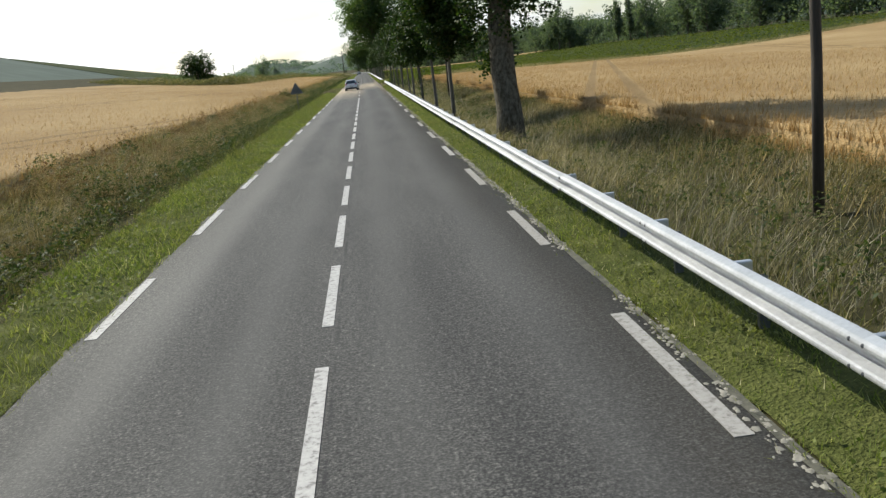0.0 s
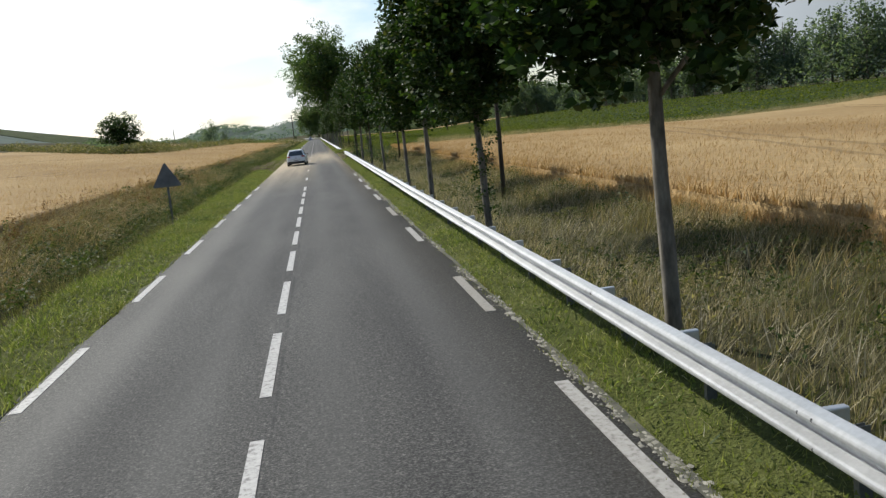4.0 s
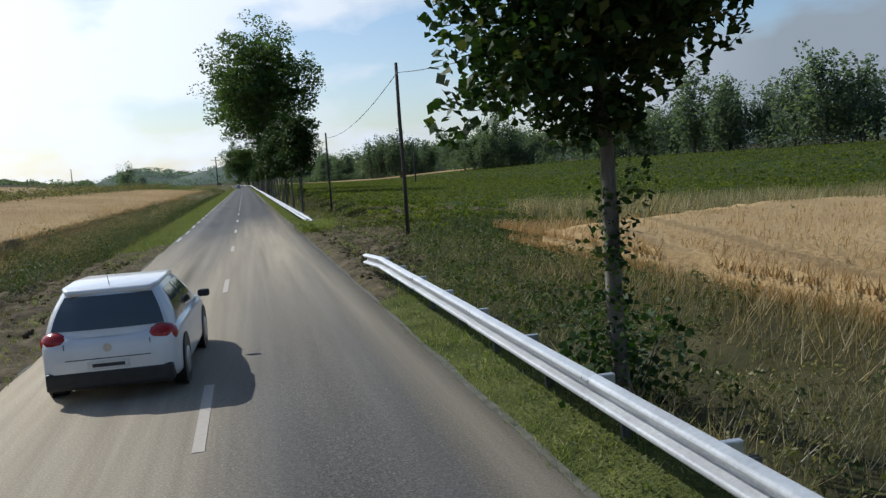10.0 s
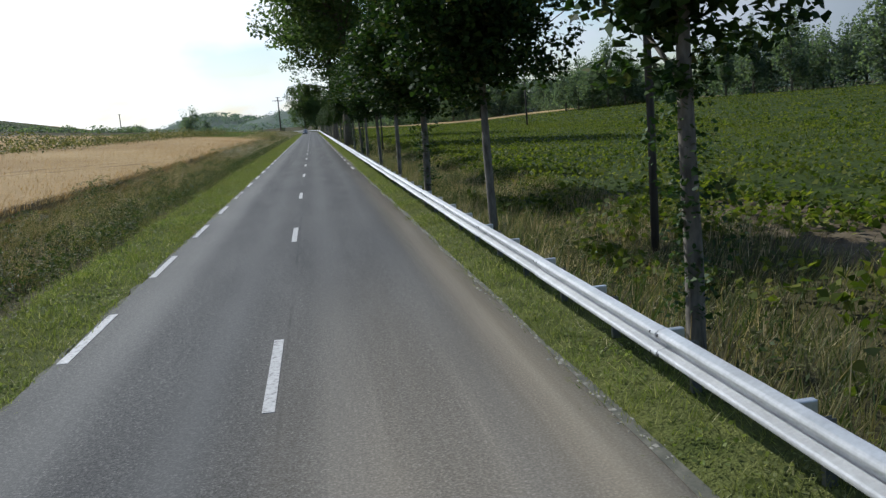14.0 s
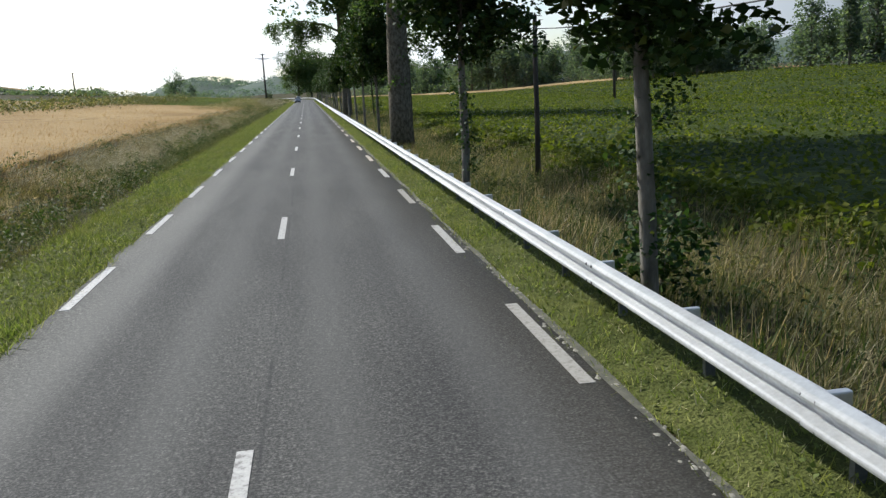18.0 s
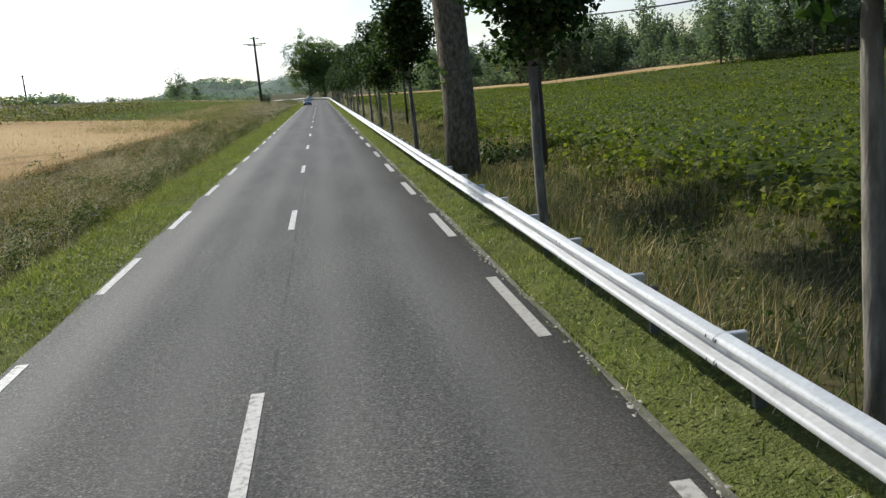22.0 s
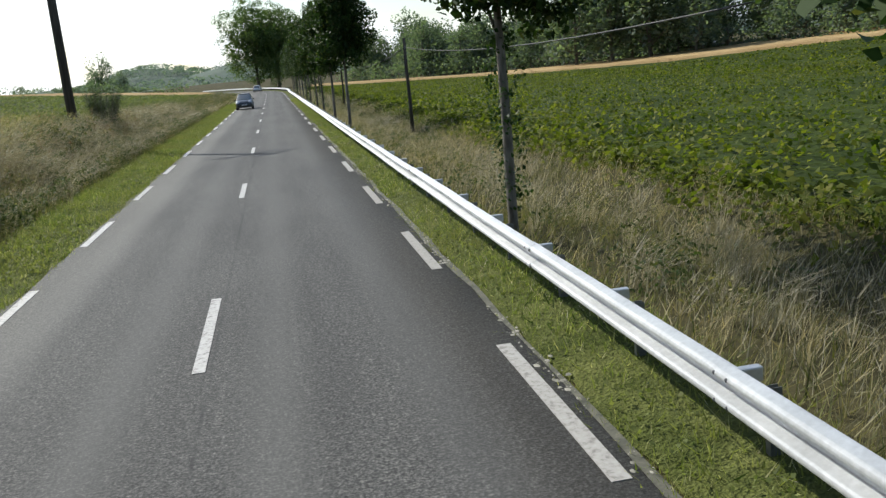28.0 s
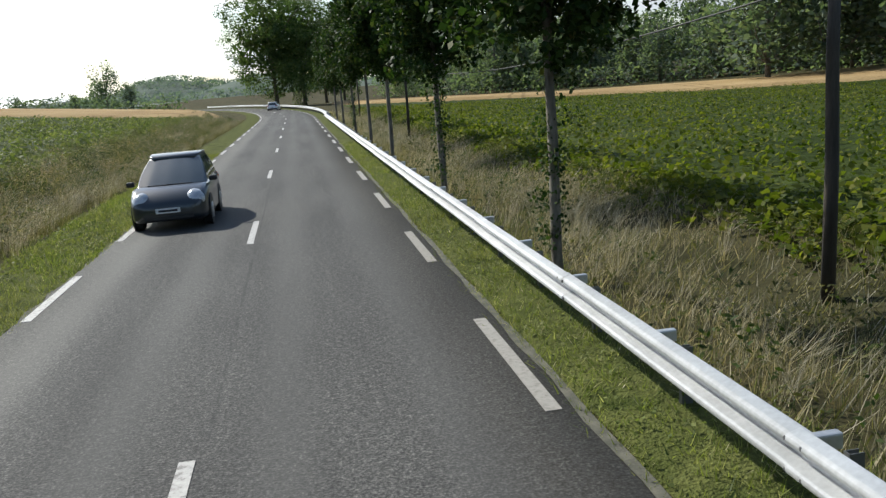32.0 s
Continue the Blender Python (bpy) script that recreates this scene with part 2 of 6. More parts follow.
def line_paint(name="line_paint", soil=0.35, earth=(0.21, 0.19, 0.155)):
    """White road paint, cracked and dusty, with bare patches."""
    m, nt, bsdf = blank(name)
    n = noise_node(nt, 14, 6, 0.65)
    r = ramp_node(nt, [(0.36, (0.14, 0.135, 0.13)), (0.48, (0.42, 0.41, 0.39)), (0.7, (0.56, 0.55, 0.52))])
    nt.links.new(n.outputs["Fac"], r.inputs["Fac"])
    info = nt.nodes.new("ShaderNodeObjectInfo")
    k = nt.nodes.new("ShaderNodeMapRange")
    k.inputs["To Min"].default_value, k.inputs["To Max"].default_value = soil * (0.4 if soil < 0.9 else 0.85), soil
    nt.links.new(info.outputs["Random"], k.inputs["Value"])
    nt.links.new(mix_rgb(nt, k.outputs["Result"], r.outputs["Color"], earth), bsdf.inputs["Base Color"])
    bsdf.inputs["Roughness"].default_value = 0.6
    return m


M_ASPHALT, M_PAINT, M_PAINT_DIRTY = asphalt(), line_paint(), line_paint("dirty_line_paint", 0.85)
M_PAINT_DUSTY = line_paint("dusty_line_paint", 1.0, (0.385, 0.325, 0.25))
M_SOIL = surface("soil", (0.050, 0.038, 0.023), (0.178, 0.140, 0.088), 1.6, 11, 0.95, bump=0.8, depth=0.05, spec=0.05)
M_GROUND = surface("rough_ground", (0.038, 0.038, 0.017), (0.090, 0.078, 0.038), 0.35, 9, 0.95, bump=0.6, depth=0.04, spec=0.05)
M_VERGE = surface("verge_turf", (0.068, 0.085, 0.022), (0.165, 0.175, 0.055), 1.6, 26, 0.95, bump=1.0, depth=0.06, fine_amt=0.45, spec=0.05)
M_GRIT = surface("roadside_grit", (0.05, 0.052, 0.036), (0.145, 0.136, 0.10), 5, 40, 0.95, bump=0.6, depth=0.01)
M_CRUST = surface("dry_grit_crust", (0.16, 0.152, 0.12), (0.40, 0.375, 0.31), 3.2, 30, 0.95, bump=0.6, depth=0.01)
M_STEEL = surface("galvanised_steel", (0.50, 0.51, 0.52), (0.68, 0.69, 0.70), 1.2, 22, 0.42, 0.7, 0.0, 0.002, fine_amt=0.2, obj=0.07)
M_POST = surface("weathered_steel", (0.10, 0.105, 0.10), (0.20, 0.205, 0.20), 3, 30, 0.55, 0.6, 0.1, 0.002)
M_BOLT = surface("bolt_steel", (0.12, 0.12, 0.12), (0.2, 0.2, 0.2), 9, 60, 0.5, 0.7, 0)
M_POLE = surface("old_pole_wood", (0.034, 0.028, 0.021), (0.100, 0.082, 0.064), 2.0, 18, 0.9, bump=0.6, depth=0.01, stretch=(5, 5, 0.4))
M_BARK = surface("young_bark", (0.07, 0.06, 0.045), (0.25, 0.222, 0.178), 5.0, 22, 0.9, bump=0.7, depth=0.01, stretch=(2, 2, 0.6))
M_PLANE_BARK = surface("old_plane_bark", (0.075, 0.062, 0.042), (0.26, 0.232, 0.175), 8.0, 34, 0.95, bump=1.0, depth=0.02, stretch=(1.3, 1.3, 0.75), fine_amt=0.5, spec=0.1)
M_CABLE = surface("cable", (0.03, 0.03, 0.03), (0.05, 0.05, 0.05), 9, 60, 0.7, 0, 0)
M_LIME = foliage("lime_leaf", [(0.0, (0.014, 0.030, 0.009)), (0.5, (0.028, 0.055, 0.014)), (0.88, (0.055, 0.088, 0.022)), (1.0, (0.11, 0.11, 0.038))], 0.24)
M_PLANE = foliage("plane_leaf", [(0.0, (0.045, 0.078, 0.030)), (0.6, (0.080, 0.118, 0.046)), (1.0, (0.13, 0.16, 0.065))], 0.40, 0.7)
# woodland and poplar greens are lightened and blued to imitate haze over distance
M_HAZY_WOOD = foliage("hazy_woodland_leaf", [(0.0, (0.082, 0.110, 0.090)), (0.6, (0.130, 0.162, 0.128)), (1.0, (0.19, 0.212, 0.165))], 0.45, 0.9)
M_HAZY_POPLAR = foliage("hazy_poplar_leaf", [(0.0, (0.088, 0.116, 0.092)), (0.6, (0.138, 0.170, 0.130)), (1.0, (0.20, 0.222, 0.168))], 0.45, 0.9)
M_BEET = foliage("crop_leaf", [(0.0, (0.026, 0.045, 0.006)), (0.55, (0.080, 0.102, 0.011)), (1.0, (0.185, 0.182, 0.032))], 0.42, 0.6, 0.4, (0.115, 0.115, 0.022), 0.06)
M_TALLCROP = foliage("tall_crop_leaf", [(0.0, (0.052, 0.074, 0.022)), (0.55, (0.118, 0.148, 0.044)), (1.0, (0.22, 0.23, 0.085))], 0.45, 0.6, 0.4, (0.13, 0.135, 0.055), 0.08, (1.2, 1.3, 0.7))
M_GRASS = foliage("verge_grass_blade", [(0.0, (0.085, 0.118, 0.024)), (0.55, (0.168, 0.206, 0.045)), (0.85, (0.26, 0.27, 0.085)), (1.0, (0.46, 0.42, 0.25))], 0.45, 0.6, 0.6, (0.175, 0.165, 0.065), 0.3, (1.2, 1.3, 0.7))
M_DRY = foliage("dry_grass_blade", [(0.0, (0.13, 0.13, 0.05)), (0.35, (0.25, 0.22, 0.115)), (0.7, (0.41, 0.36, 0.23)), (1.0, (0.64, 0.57, 0.41))], 0.42, 0.6, 0.75, (0.10, 0.115, 0.034), 0.3, (1.2, 1.1, 0.7))
M_OLIVE = foliage("olive_stalk", [(0.0, (0.062, 0.072, 0.026)), (0.5, (0.128, 0.128, 0.052)), (0.85, (0.23, 0.205, 0.10)), (1.0, (0.40, 0.35, 0.21))], 0.42, 0.6, 0.6, (0.075, 0.092, 0.034), 0.3, (1.2, 1.2, 0.6))
M_CLOVER = foliage("clover_leaf", [(0.0, (0.072, 0.098, 0.026)), (0.5, (0.135, 0.170, 0.048)), (1.0, (0.24, 0.26, 0.095))], 0.4, 0.6, 0.65, (0.165, 0.16, 0.07), 0.35, (1.2, 1.3, 0.6))
M_HAY = foliage("brown_hay", [(0.0, (0.085, 0.075, 0.032)), (0.35, (0.18, 0.145, 0.072)), (0.7, (0.33, 0.265, 0.15)), (1.0, (0.56, 0.47, 0.31))], 0.42, 0.6, 0.6, (0.12, 0.125, 0.045), 0.35, (1.2, 1.1, 0.7))
M_DOCK = foliage("dock_seed", [(0.0, (0.085, 0.038, 0.018)), (0.6, (0.17, 0.085, 0.042)), (1.0, (0.30, 0.19, 0.11))], 0.3, 0.7)
M_STRAW = foliage("pale_straw", [(0.0, (0.20, 0.18, 0.10)), (0.4, (0.38, 0.34, 0.23)), (1.0, (0.70, 0.64, 0.49))], 0.42, 0.6, 0.0, (0.1, 0.1, 0.03), 0.15, (1.1, 1.05, 0.8))
M_GREYSTRAW = foliage("bleached_straw", [(0.0, (0.15, 0.135, 0.09)), (0.4, (0.30, 0.27, 0.195)), (1.0, (0.58, 0.53, 0.42))], 0.42, 0.6, 0.3, (0.13, 0.14, 0.07), 0.35, (1.1, 1.05, 0.8))
M_GREYWEED = foliage("grey_green_weed", [(0.0, (0.050, 0.064, 0.036)), (0.5, (0.115, 0.128, 0.080)), (1.0, (0.26, 0.255, 0.18))], 0.4, 0.6, 0.4, (0.15, 0.13, 0.085), 0.3, (1.15, 1.15, 0.7))
M_WEED = foliage("weed_leaf", [(0.0, (0.026, 0.046, 0.012)), (0.6, (0.056, 0.080, 0.024)), (1.0, (0.13, 0.125, 0.05))], 0.32)
M_GREYLEAF = foliage("shrub_leaf", [(0.0, (0.030, 0.045, 0.026)), (0.6, (0.060, 0.080, 0.045)), (1.0, (0.12, 0.14, 0.085))], 0.35)
M_WHEAT = foliage("wheat_ear", [(0.0, (0.30, 0.19, 0.08)), (0.5, (0.44, 0.305, 0.14)), (1.0, (0.60, 0.45, 0.24))], 0.3, 0.6, 0.5, (0.36, 0.22, 0.085), 0.05, (1.1, 1.0, 0.7))
M_WHEATTOP = surface("wheat_canopy", (0.315, 0.21, 0.095), (0.47, 0.34, 0.17), 0.08, 7, 0.9, bump=1.0, depth=0.12, stretch=(1, 0.5, 1), fine_amt=0.3, spec=0.05)
# wheel tracks pressed through the wheat, a pair every 24 m
nt = M_WHEATTOP.node_tree
bsdf = nt.nodes["Principled BSDF"]
plain = bsdf.inputs["Base Color"].links[0].from_socket
tc = nt.nodes.new("ShaderNodeTexCoord")
dot = nt.nodes.new("ShaderNodeVectorMath")
dot.operation, dot.inputs[1].default_value = "DOT_PRODUCT", (0.966, -0.26, 0.0)
nt.links.new(tc.outputs["Object"], dot.inputs[0])
lap = nt.nodes.new("ShaderNodeMath")
lap.operation = "FLOORED_MODULO"
lap.inputs[1].default_value = 24.0
nt.links.new(dot.outputs["Value"], lap.inputs[0])
press = ramp_node(nt, [(0.0, (0.5, 0.5, 0.5)), (0.018, (0.5, 0.5, 0.5)), (0.024, (0, 0, 0)), (0.075, (0, 0, 0)), (0.081, (0.5, 0.5, 0.5)), (0.097, (0.5, 0.5, 0.5)), (0.104, (0, 0, 0))])
lap_fac = nt.nodes.new("ShaderNodeMath")
lap_fac.operation = "DIVIDE"
lap_fac.inputs[1].default_value = 24.0
nt.links.new(lap.outputs[0], lap_fac.inputs[0])
nt.links.new(lap_fac.outputs[0], press.inputs["Fac"])
nt.links.new(mix_rgb(nt, press.outputs["Color"], plain, (0.155, 0.105, 0.05)), bsdf.inputs["Base Color"])
M_BEETTOP = surface("crop_canopy", (0.028, 0.042, 0.007), (0.062, 0.082, 0.014), 0.12, 2.6, 0.8, bump=1.0, depth=0.2, fine_amt=0.4, spec=0.05)
# distance haze is put into both hill colours as a pale blue-grey
M_HAZY_HILLWOOD = foliage("hazy_hill_wood_leaf", [(0.0, (0.130, 0.165, 0.178)), (0.6, (0.145, 0.180, 0.192)), (1.0, (0.16, 0.195, 0.204))], 0.4, 0.95)
M_HAZY_HILL = surface("hazy_hill_meadow", (0.105, 0.135, 0.112), (0.145, 0.172, 0.136), 0.006, 0.08, 0.95, bump=0.3, depth=1.0, spec=0.05)


# ---- building helpers ----
def mesh_from(name, verts, quads=None, tris=None, mat=None, smooth=False):
    """A mesh from arrays of corners and faces."""
    me = bpy.data.meshes.new(name)
    verts = np.asarray(verts, np.float32).reshape(-1, 3)
    q = np.zeros((0, 4), np.int32) if quads is None else np.asarray(quads, np.int32).reshape(-1, 4)
    t = np.zeros((0, 3), np.int32) if tris is None else np.asarray(tris, np.int32).reshape(-1, 3)
    me.vertices.add(len(verts))
    me.vertices.foreach_set("co", verts.ravel())
    me.loops.add(q.size + t.size)
    me.loops.foreach_set("vertex_index", np.concatenate([q.ravel(), t.ravel()]))
    me.polygons.add(len(q) + len(t))
    me.polygons.foreach_set("loop_start", np.concatenate([np.arange(len(q)) * 4, q.size + np.arange(len(t)) * 3]).astype(np.int32))
    if smooth:
        me.polygons.foreach_set("use_smooth", np.ones(len(q) + len(t), bool))
    me.update(calc_edges=True)
    if mat:
        me.materials.append(mat)
    return me


def part(name, data, material, parent, label=""):
    """Link a bmesh or mesh as one object under a thing or a part."""
    if isinstance(data, bmesh.types.BMesh):
        me = bpy.data.meshes.new(name)
        data.to_mesh(me)
        data.free()
        data = me
    if material and not data.materials:
        data.materials.append(material)
    ob = new(name, data)
    ob.parent = parent
    if label:
        tagged(ob, label)
    return ob


def thing(name, at=(0, 0, 0), rz=0.0, label="", category="", group="", kind=""):
    ob = new(name)
    ob.empty_display_size = 0.2
    ob.matrix_basis = pose(*at, 0, 0, rz)
    return tagged(ob, label, category, group, kind)


def smooth_bm(bm):
    for f in bm.faces:
        f.smooth = True
    return bm


def box(bm, sx, sy, sz, at=(0, 0, 0), rot=None, bevel=0.0):
    m = Matrix.Translation(at) @ (rot.to_4x4() if rot else Matrix()) @ Matrix.Diagonal((sx, sy, sz, 1))
    r = bmesh.ops.create_cube(bm, size=1, matrix=m)
    if bevel:
        edges = {e for v in r["verts"] for e in v.link_edges}
        bmesh.ops.bevel(bm, geom=list(edges), offset=bevel, segments=2, affect="EDGES", profile=0.6)
    return bm


def tube(path, radii, sides=8, wobble=0.0, rng=None, cap=True):
    """Corners and faces of a tapered tube along a path."""
    path = [Vector(p) for p in path]
    vs, qs, ts = [], [], []
    for i, p in enumerate(path):
        d = (path[min(i + 1, len(path) - 1)] - path[max(i - 1, 0)]).normalized()
        u = d.orthogonal().normalized() if abs(d.z) < 0.95 else Vector((1, 0, 0))
        u = (u - d * u.dot(d)).normalized()
        w = d.cross(u)
        for k in range(sides):
            a = 2 * math.pi * k / sides
            rr = radii[i] * (1 + (rng.uniform(-wobble, wobble) if wobble else 0))
            vs.append(p + (u * math.cos(a) + w * math.sin(a)) * rr)
    for i in range(len(path) - 1):
        for k in range(sides):
            a, b = i * sides + k, i * sides + (k + 1) % sides
            qs.append((a, b, b + sides, a + sides))
    if cap:
        for base, flip in ((0, True), ((len(path) - 1) * sides, False)):
            c = len(vs)
            vs.append(sum((Vector(vs[base + k]) for k in range(sides)), Vector()) / sides)
            for k in range(sides):
                a, b = base + k, base + (k + 1) % sides
                ts.append((b, a, c) if flip else (a, b, c))
    return np.array([tuple(v) for v in vs]), np.array(qs), np.array(ts).reshape(-1, 3)


def join_np(pieces):
    vs, qs, ts, n = [], [], [], 0
    for v, q, t in pieces:
        vs.append(v)
        qs.append(np.asarray(q).reshape(-1, 4) + n)
        ts.append(np.asarray(t).reshape(-1, 3) + n)
        n += len(v)
    return np.concatenate(vs), np.concatenate(qs), np.concatenate(ts)


def leaves_np(centres, size, rng, droop=0.3, aspect=0.8):
    """Folded, pointed leaves at the given places: four corners each."""
    n = len(centres)
    d = rng.normal(size=(n, 3))
    d[:, 2] = d[:, 2] * 0.6 - droop
    d /= np.linalg.norm(d, axis=1)[:, None]
    up = rng.normal(size=(n, 3)) * 0.6 + np.array([0, 0, 1.0])
    s = np.cross(d, up)
    s /= np.linalg.norm(s, axis=1)[:, None] + 1e-9
    nn = np.cross(s, d)
    L = size * rng.uniform(0.65, 1.3, n)[:, None]
    W = L * aspect * 0.5
    base = centres - d * L * 0.5
    tip = centres + d * L * 0.5
    mid = centres - d * L * 0.08 + nn * L * 0.12
    v = np.stack([base, mid + s * W, tip, mid - s * W], 1).reshape(-1, 3)
    return v, np.arange(n * 4).reshape(n, 4)


def spikes_np(base, height, width, lean, rng, wind=0.0):
    """Short blades or ears: one narrow leaning triangle each."""
    n = len(base)
    a = rng.uniform(0, 2 * np.pi, n)
    side = np.stack([np.cos(a), np.sin(a), np.zeros(n)], 1) * (width * 0.5)[:, None]
    b = rng.uniform(0, 2 * np.pi, n)
    tip = base + np.stack([np.cos(b) * height * lean + wind * height, np.sin(b) * height * lean, height * (1 - 0.2 * lean)], 1)
    v = np.stack([base - side, base + side, tip], 1).reshape(-1, 3)
    return v, None, np.arange(n * 3).reshape(n, 3)


def blades_np(base, height, width, lean, rng, wind=0.0, way=None):
    """Grass blades: a quad and a tip each, bent over by lean."""
    n = len(base)
    a = rng.uniform(0, 2 * np.pi, n)
    side = np.stack([np.cos(a), np.sin(a), np.zeros(n)], 1) * (width * 0.5)[:, None]
    b = rng.uniform(0, 2 * np.pi, n) if way is None else way
    tilt = np.stack([np.cos(b) * lean + wind, np.sin(b) * lean, np.zeros(n)], 1) * height[:, None]
    upv = np.zeros((n, 3))
    upv[:, 2] = height
    mid = base + tilt * 0.28 + upv * 0.6
    tip = base + tilt + upv * (1 - 0.28 * lean)[:, None]
    v = np.stack([base - side, base + side, mid, mid - side * 0.8, mid + side * 0.8, tip], 1).reshape(-1, 3)
    k = np.arange(n)[:, None] * 6
    return v, None, np.concatenate([k + np.array([[0, 1, 2]]), k + np.array([[3, 4, 5]])])


# ---- lie of the land ----
def bend(y):
    """Sideways shift of the road where it turns left at the far end."""
    d = np.maximum(np.asarray(y, float) - 545.0, 0.0)
    return -(d ** 2) / 1000.0 * (d < 400) - (160.0 + (d - 400) * 0.8) * (d >= 400)


def land(x, y):
    """Height of the ground; the road is level at 0."""
    y = np.asarray(y, float)
    x = np.asarray(x, float) - bend(y)
    left = np.interp(-x, [0, 3.2, 4.4, 6.0, 7.6, 9.0, 46, 85, 146, 220, 320, 600, 2500], [-0.06, -0.06, 0.0, -0.45, 0.0, 0.25, 3.6, 7.4, 25, 37, 42, 44, 45])
    left = np.where(-x > 46, 3.6 + (left - 3.6) * np.interp(y, [-200, 330, 700], [1, 1, 0.5]), left)
    right = np.interp(x, [0, 3.3, 3.6, 4.6, 5.4, 6.7, 8.4, 50, 70, 115, 400, 2500], [-0.06, -0.06, -0.01, 0.0, -0.08, -0.35, 0.0, -1.2, -1.0, 1.5, 3, 10])
    z = np.where(x < 0, left, right)
    z = z + np.clip((-x - 5.6) / 2.6, 0, 1) * np.clip((30 + x) / 18, 0, 1) * 0.75 * np.exp(-((y - 428) / 34.0) ** 2)
    gate = np.exp(-((y - 143) / 11.0) ** 2) * (x > 3.3) * (x < 9) + np.exp(-((y - 128) / 8.0) ** 2) * (x < -3.3) * (x > -9)
    return z * (1 - gate) + 0.0 * gate


def sheet(name, xs, ys, mat, lift=0.0, rough=0.0, skirt=0.0, edge=None):
    """A sheet of land over a grid; skirt turns its rim down."""
    X, Y = np.meshgrid(np.asarray(xs, float), np.asarray(ys, float))
    if edge:
        X, Y = edge(X, Y)
    Z = land(X, Y) + lift
    if rough:
        Z = Z + rough * (np.random.RandomState(5).rand(*Z.shape) - 0.5) * 2
    if skirt:
        Z[0, :] -= skirt
        Z[-1, :] -= skirt
        Z[:, 0] -= skirt
        Z[:, -1] -= skirt
    ny, nx = X.shape
    i = np.arange((ny - 1) * (nx - 1))
    a = (i // (nx - 1)) * nx + i % (nx - 1)
    q = np.stack([a, a + 1, a + nx + 1, a + nx], 1)
    return mesh_from(name, np.stack([X.ravel(), Y.ravel(), Z.ravel()], 1), q, None, mat, True)


# ---- ground, road and its markings ----
ROAD_END = 760.0
gx = [-3000, -1500, -900, -420, -200, -95, -46, -25, -14, -10.5, -9, -8.3, -7.6, -6.8, -6, -5.2, -4.4, -3.8, -3.2, 0, 3.3, 3.6, 4.1, 4.6, 5, 5.4, 6, 6.7, 7.5, 8.4, 10, 14, 25, 38, 50, 60, 70, 90, 115, 200, 400, 1000, 3000]
gy = [-600, -200, -80, -40] + list(range(-20, 760, 4)) + [800, 900, 1100, 1500, 2200, 4000]
ground = new("ground", sheet("ground", gx, gy, M_GROUND, 0.0, edge=lambda X, Y: (X + bend(Y), Y)))
tagged(ground, "dry grassy earth of the verges and open country", "ground", kind="structure")


def ribbon(name, x0, x1, y0, y1, z, mat, step=4.0, jag=0.0, thick=0.0, seed=1, nx=2):
    """A strip along the road, with an uneven outer edge when jag is given."""
    rng = np.random.RandomState(seed)
    ys = np.arange(y0, y1 + 1e-6, step)
    rows_ = []
    for f in np.linspace(0, 1, nx):
        off = rng.uniform(-jag, jag, len(ys)) * (1 if f in (0.0, 1.0) else 0)
        rows_.append(np.stack([bend(ys) + x0 + (x1 - x0) * f + off, ys, np.full(len(ys), z)], 1))
    if thick:
        rows_ = [rows_[0] - [0, 0, thick]] + rows_ + [rows_[-1] - [0, 0, thick]]
    n = len(ys)
    v = np.concatenate(rows_)
    q = [(a * n + i, (a + 1) * n + i, (a + 1) * n + i + 1, a * n + i + 1) for a in range(len(rows_) - 1) for i in range(n - 1)]
    return mesh_from(name, v, q, None, mat)


road = new("road", ribbon("road", -2.90, 3.19, -60, ROAD_END, 0.0, M_ASPHALT, 1.3, 0.035, 0.12, 3, 6))
tagged(road, "worn grey asphalt country road with earth dragged across it", "road", kind="structure")
dash_bm = bmesh.new()
box(dash_bm, 0.13, 3.0, 0.006)
dash_mesh = bpy.data.meshes.new("road_marking")
dash_bm.to_mesh(dash_mesh)
dash_bm.free()
dash_mesh.materials.append(M_PAINT)
wide_bm = bmesh.new()
box(wide_bm, 0.145, 3.0, 0.006)
wide_mesh = bpy.data.meshes.new("road_marking")
wide_bm.to_mesh(wide_mesh)
wide_bm.free()
wide_mesh.materials.append(M_PAINT)
dirty_mesh = wide_mesh.copy()
dirty_mesh.materials.clear()
dirty_mesh.materials.append(M_PAINT_DIRTY)
tan_mesh = dirty_mesh.copy()
tan_mesh.materials.clear()
tan_mesh.materials.append(M_PAINT_DUSTY)
dusty_mesh = dash_mesh.copy()
dusty_mesh.materials.clear()
dusty_mesh.materials.append(M_PAINT_DUSTY)


def dashes(x, phase, period, y0, y1, mesh, skip=()):
    k = math.ceil((y0 - phase) / period)
    while phase + k * period < y1:
        y = phase + k * period + 1.5
        k += 1
        if any(a < y < b for a, b in skip):
            continue
        ob = part("road_marking", mesh, None, road)
        ob.matrix_basis = pose(x + float(bend(y)), y, 0.004, 0, 0, float(math.degrees(math.atan((bend(y - 1) - bend(y + 1)) / 2))))


dashes(0.0, 0.49, 13 / 3, -30, 86, dash_mesh)
dashes(0.0, 1.83, 13.0, 90, 98, dash_mesh)
dashes(0.0, 1.83, 13.0, 98, 152, dusty_mesh)
dashes(0.0, 1.83, 13.0, 152, 200, dash_mesh)
dashes(0.0, 3.71, 13.0, 200, 640, dash_mesh)
dashes(-2.78, 3.40, 6.5, -30, 92, wide_mesh)
dashes(-2.78, 4.85, 6.5, 152, 200, wide_mesh)
dashes(-2.78, 5.75, 6.5, 200, 640, wide_mesh)
dashes(2.97, 5.25, 6.5, -30, 52, dirty_mesh)
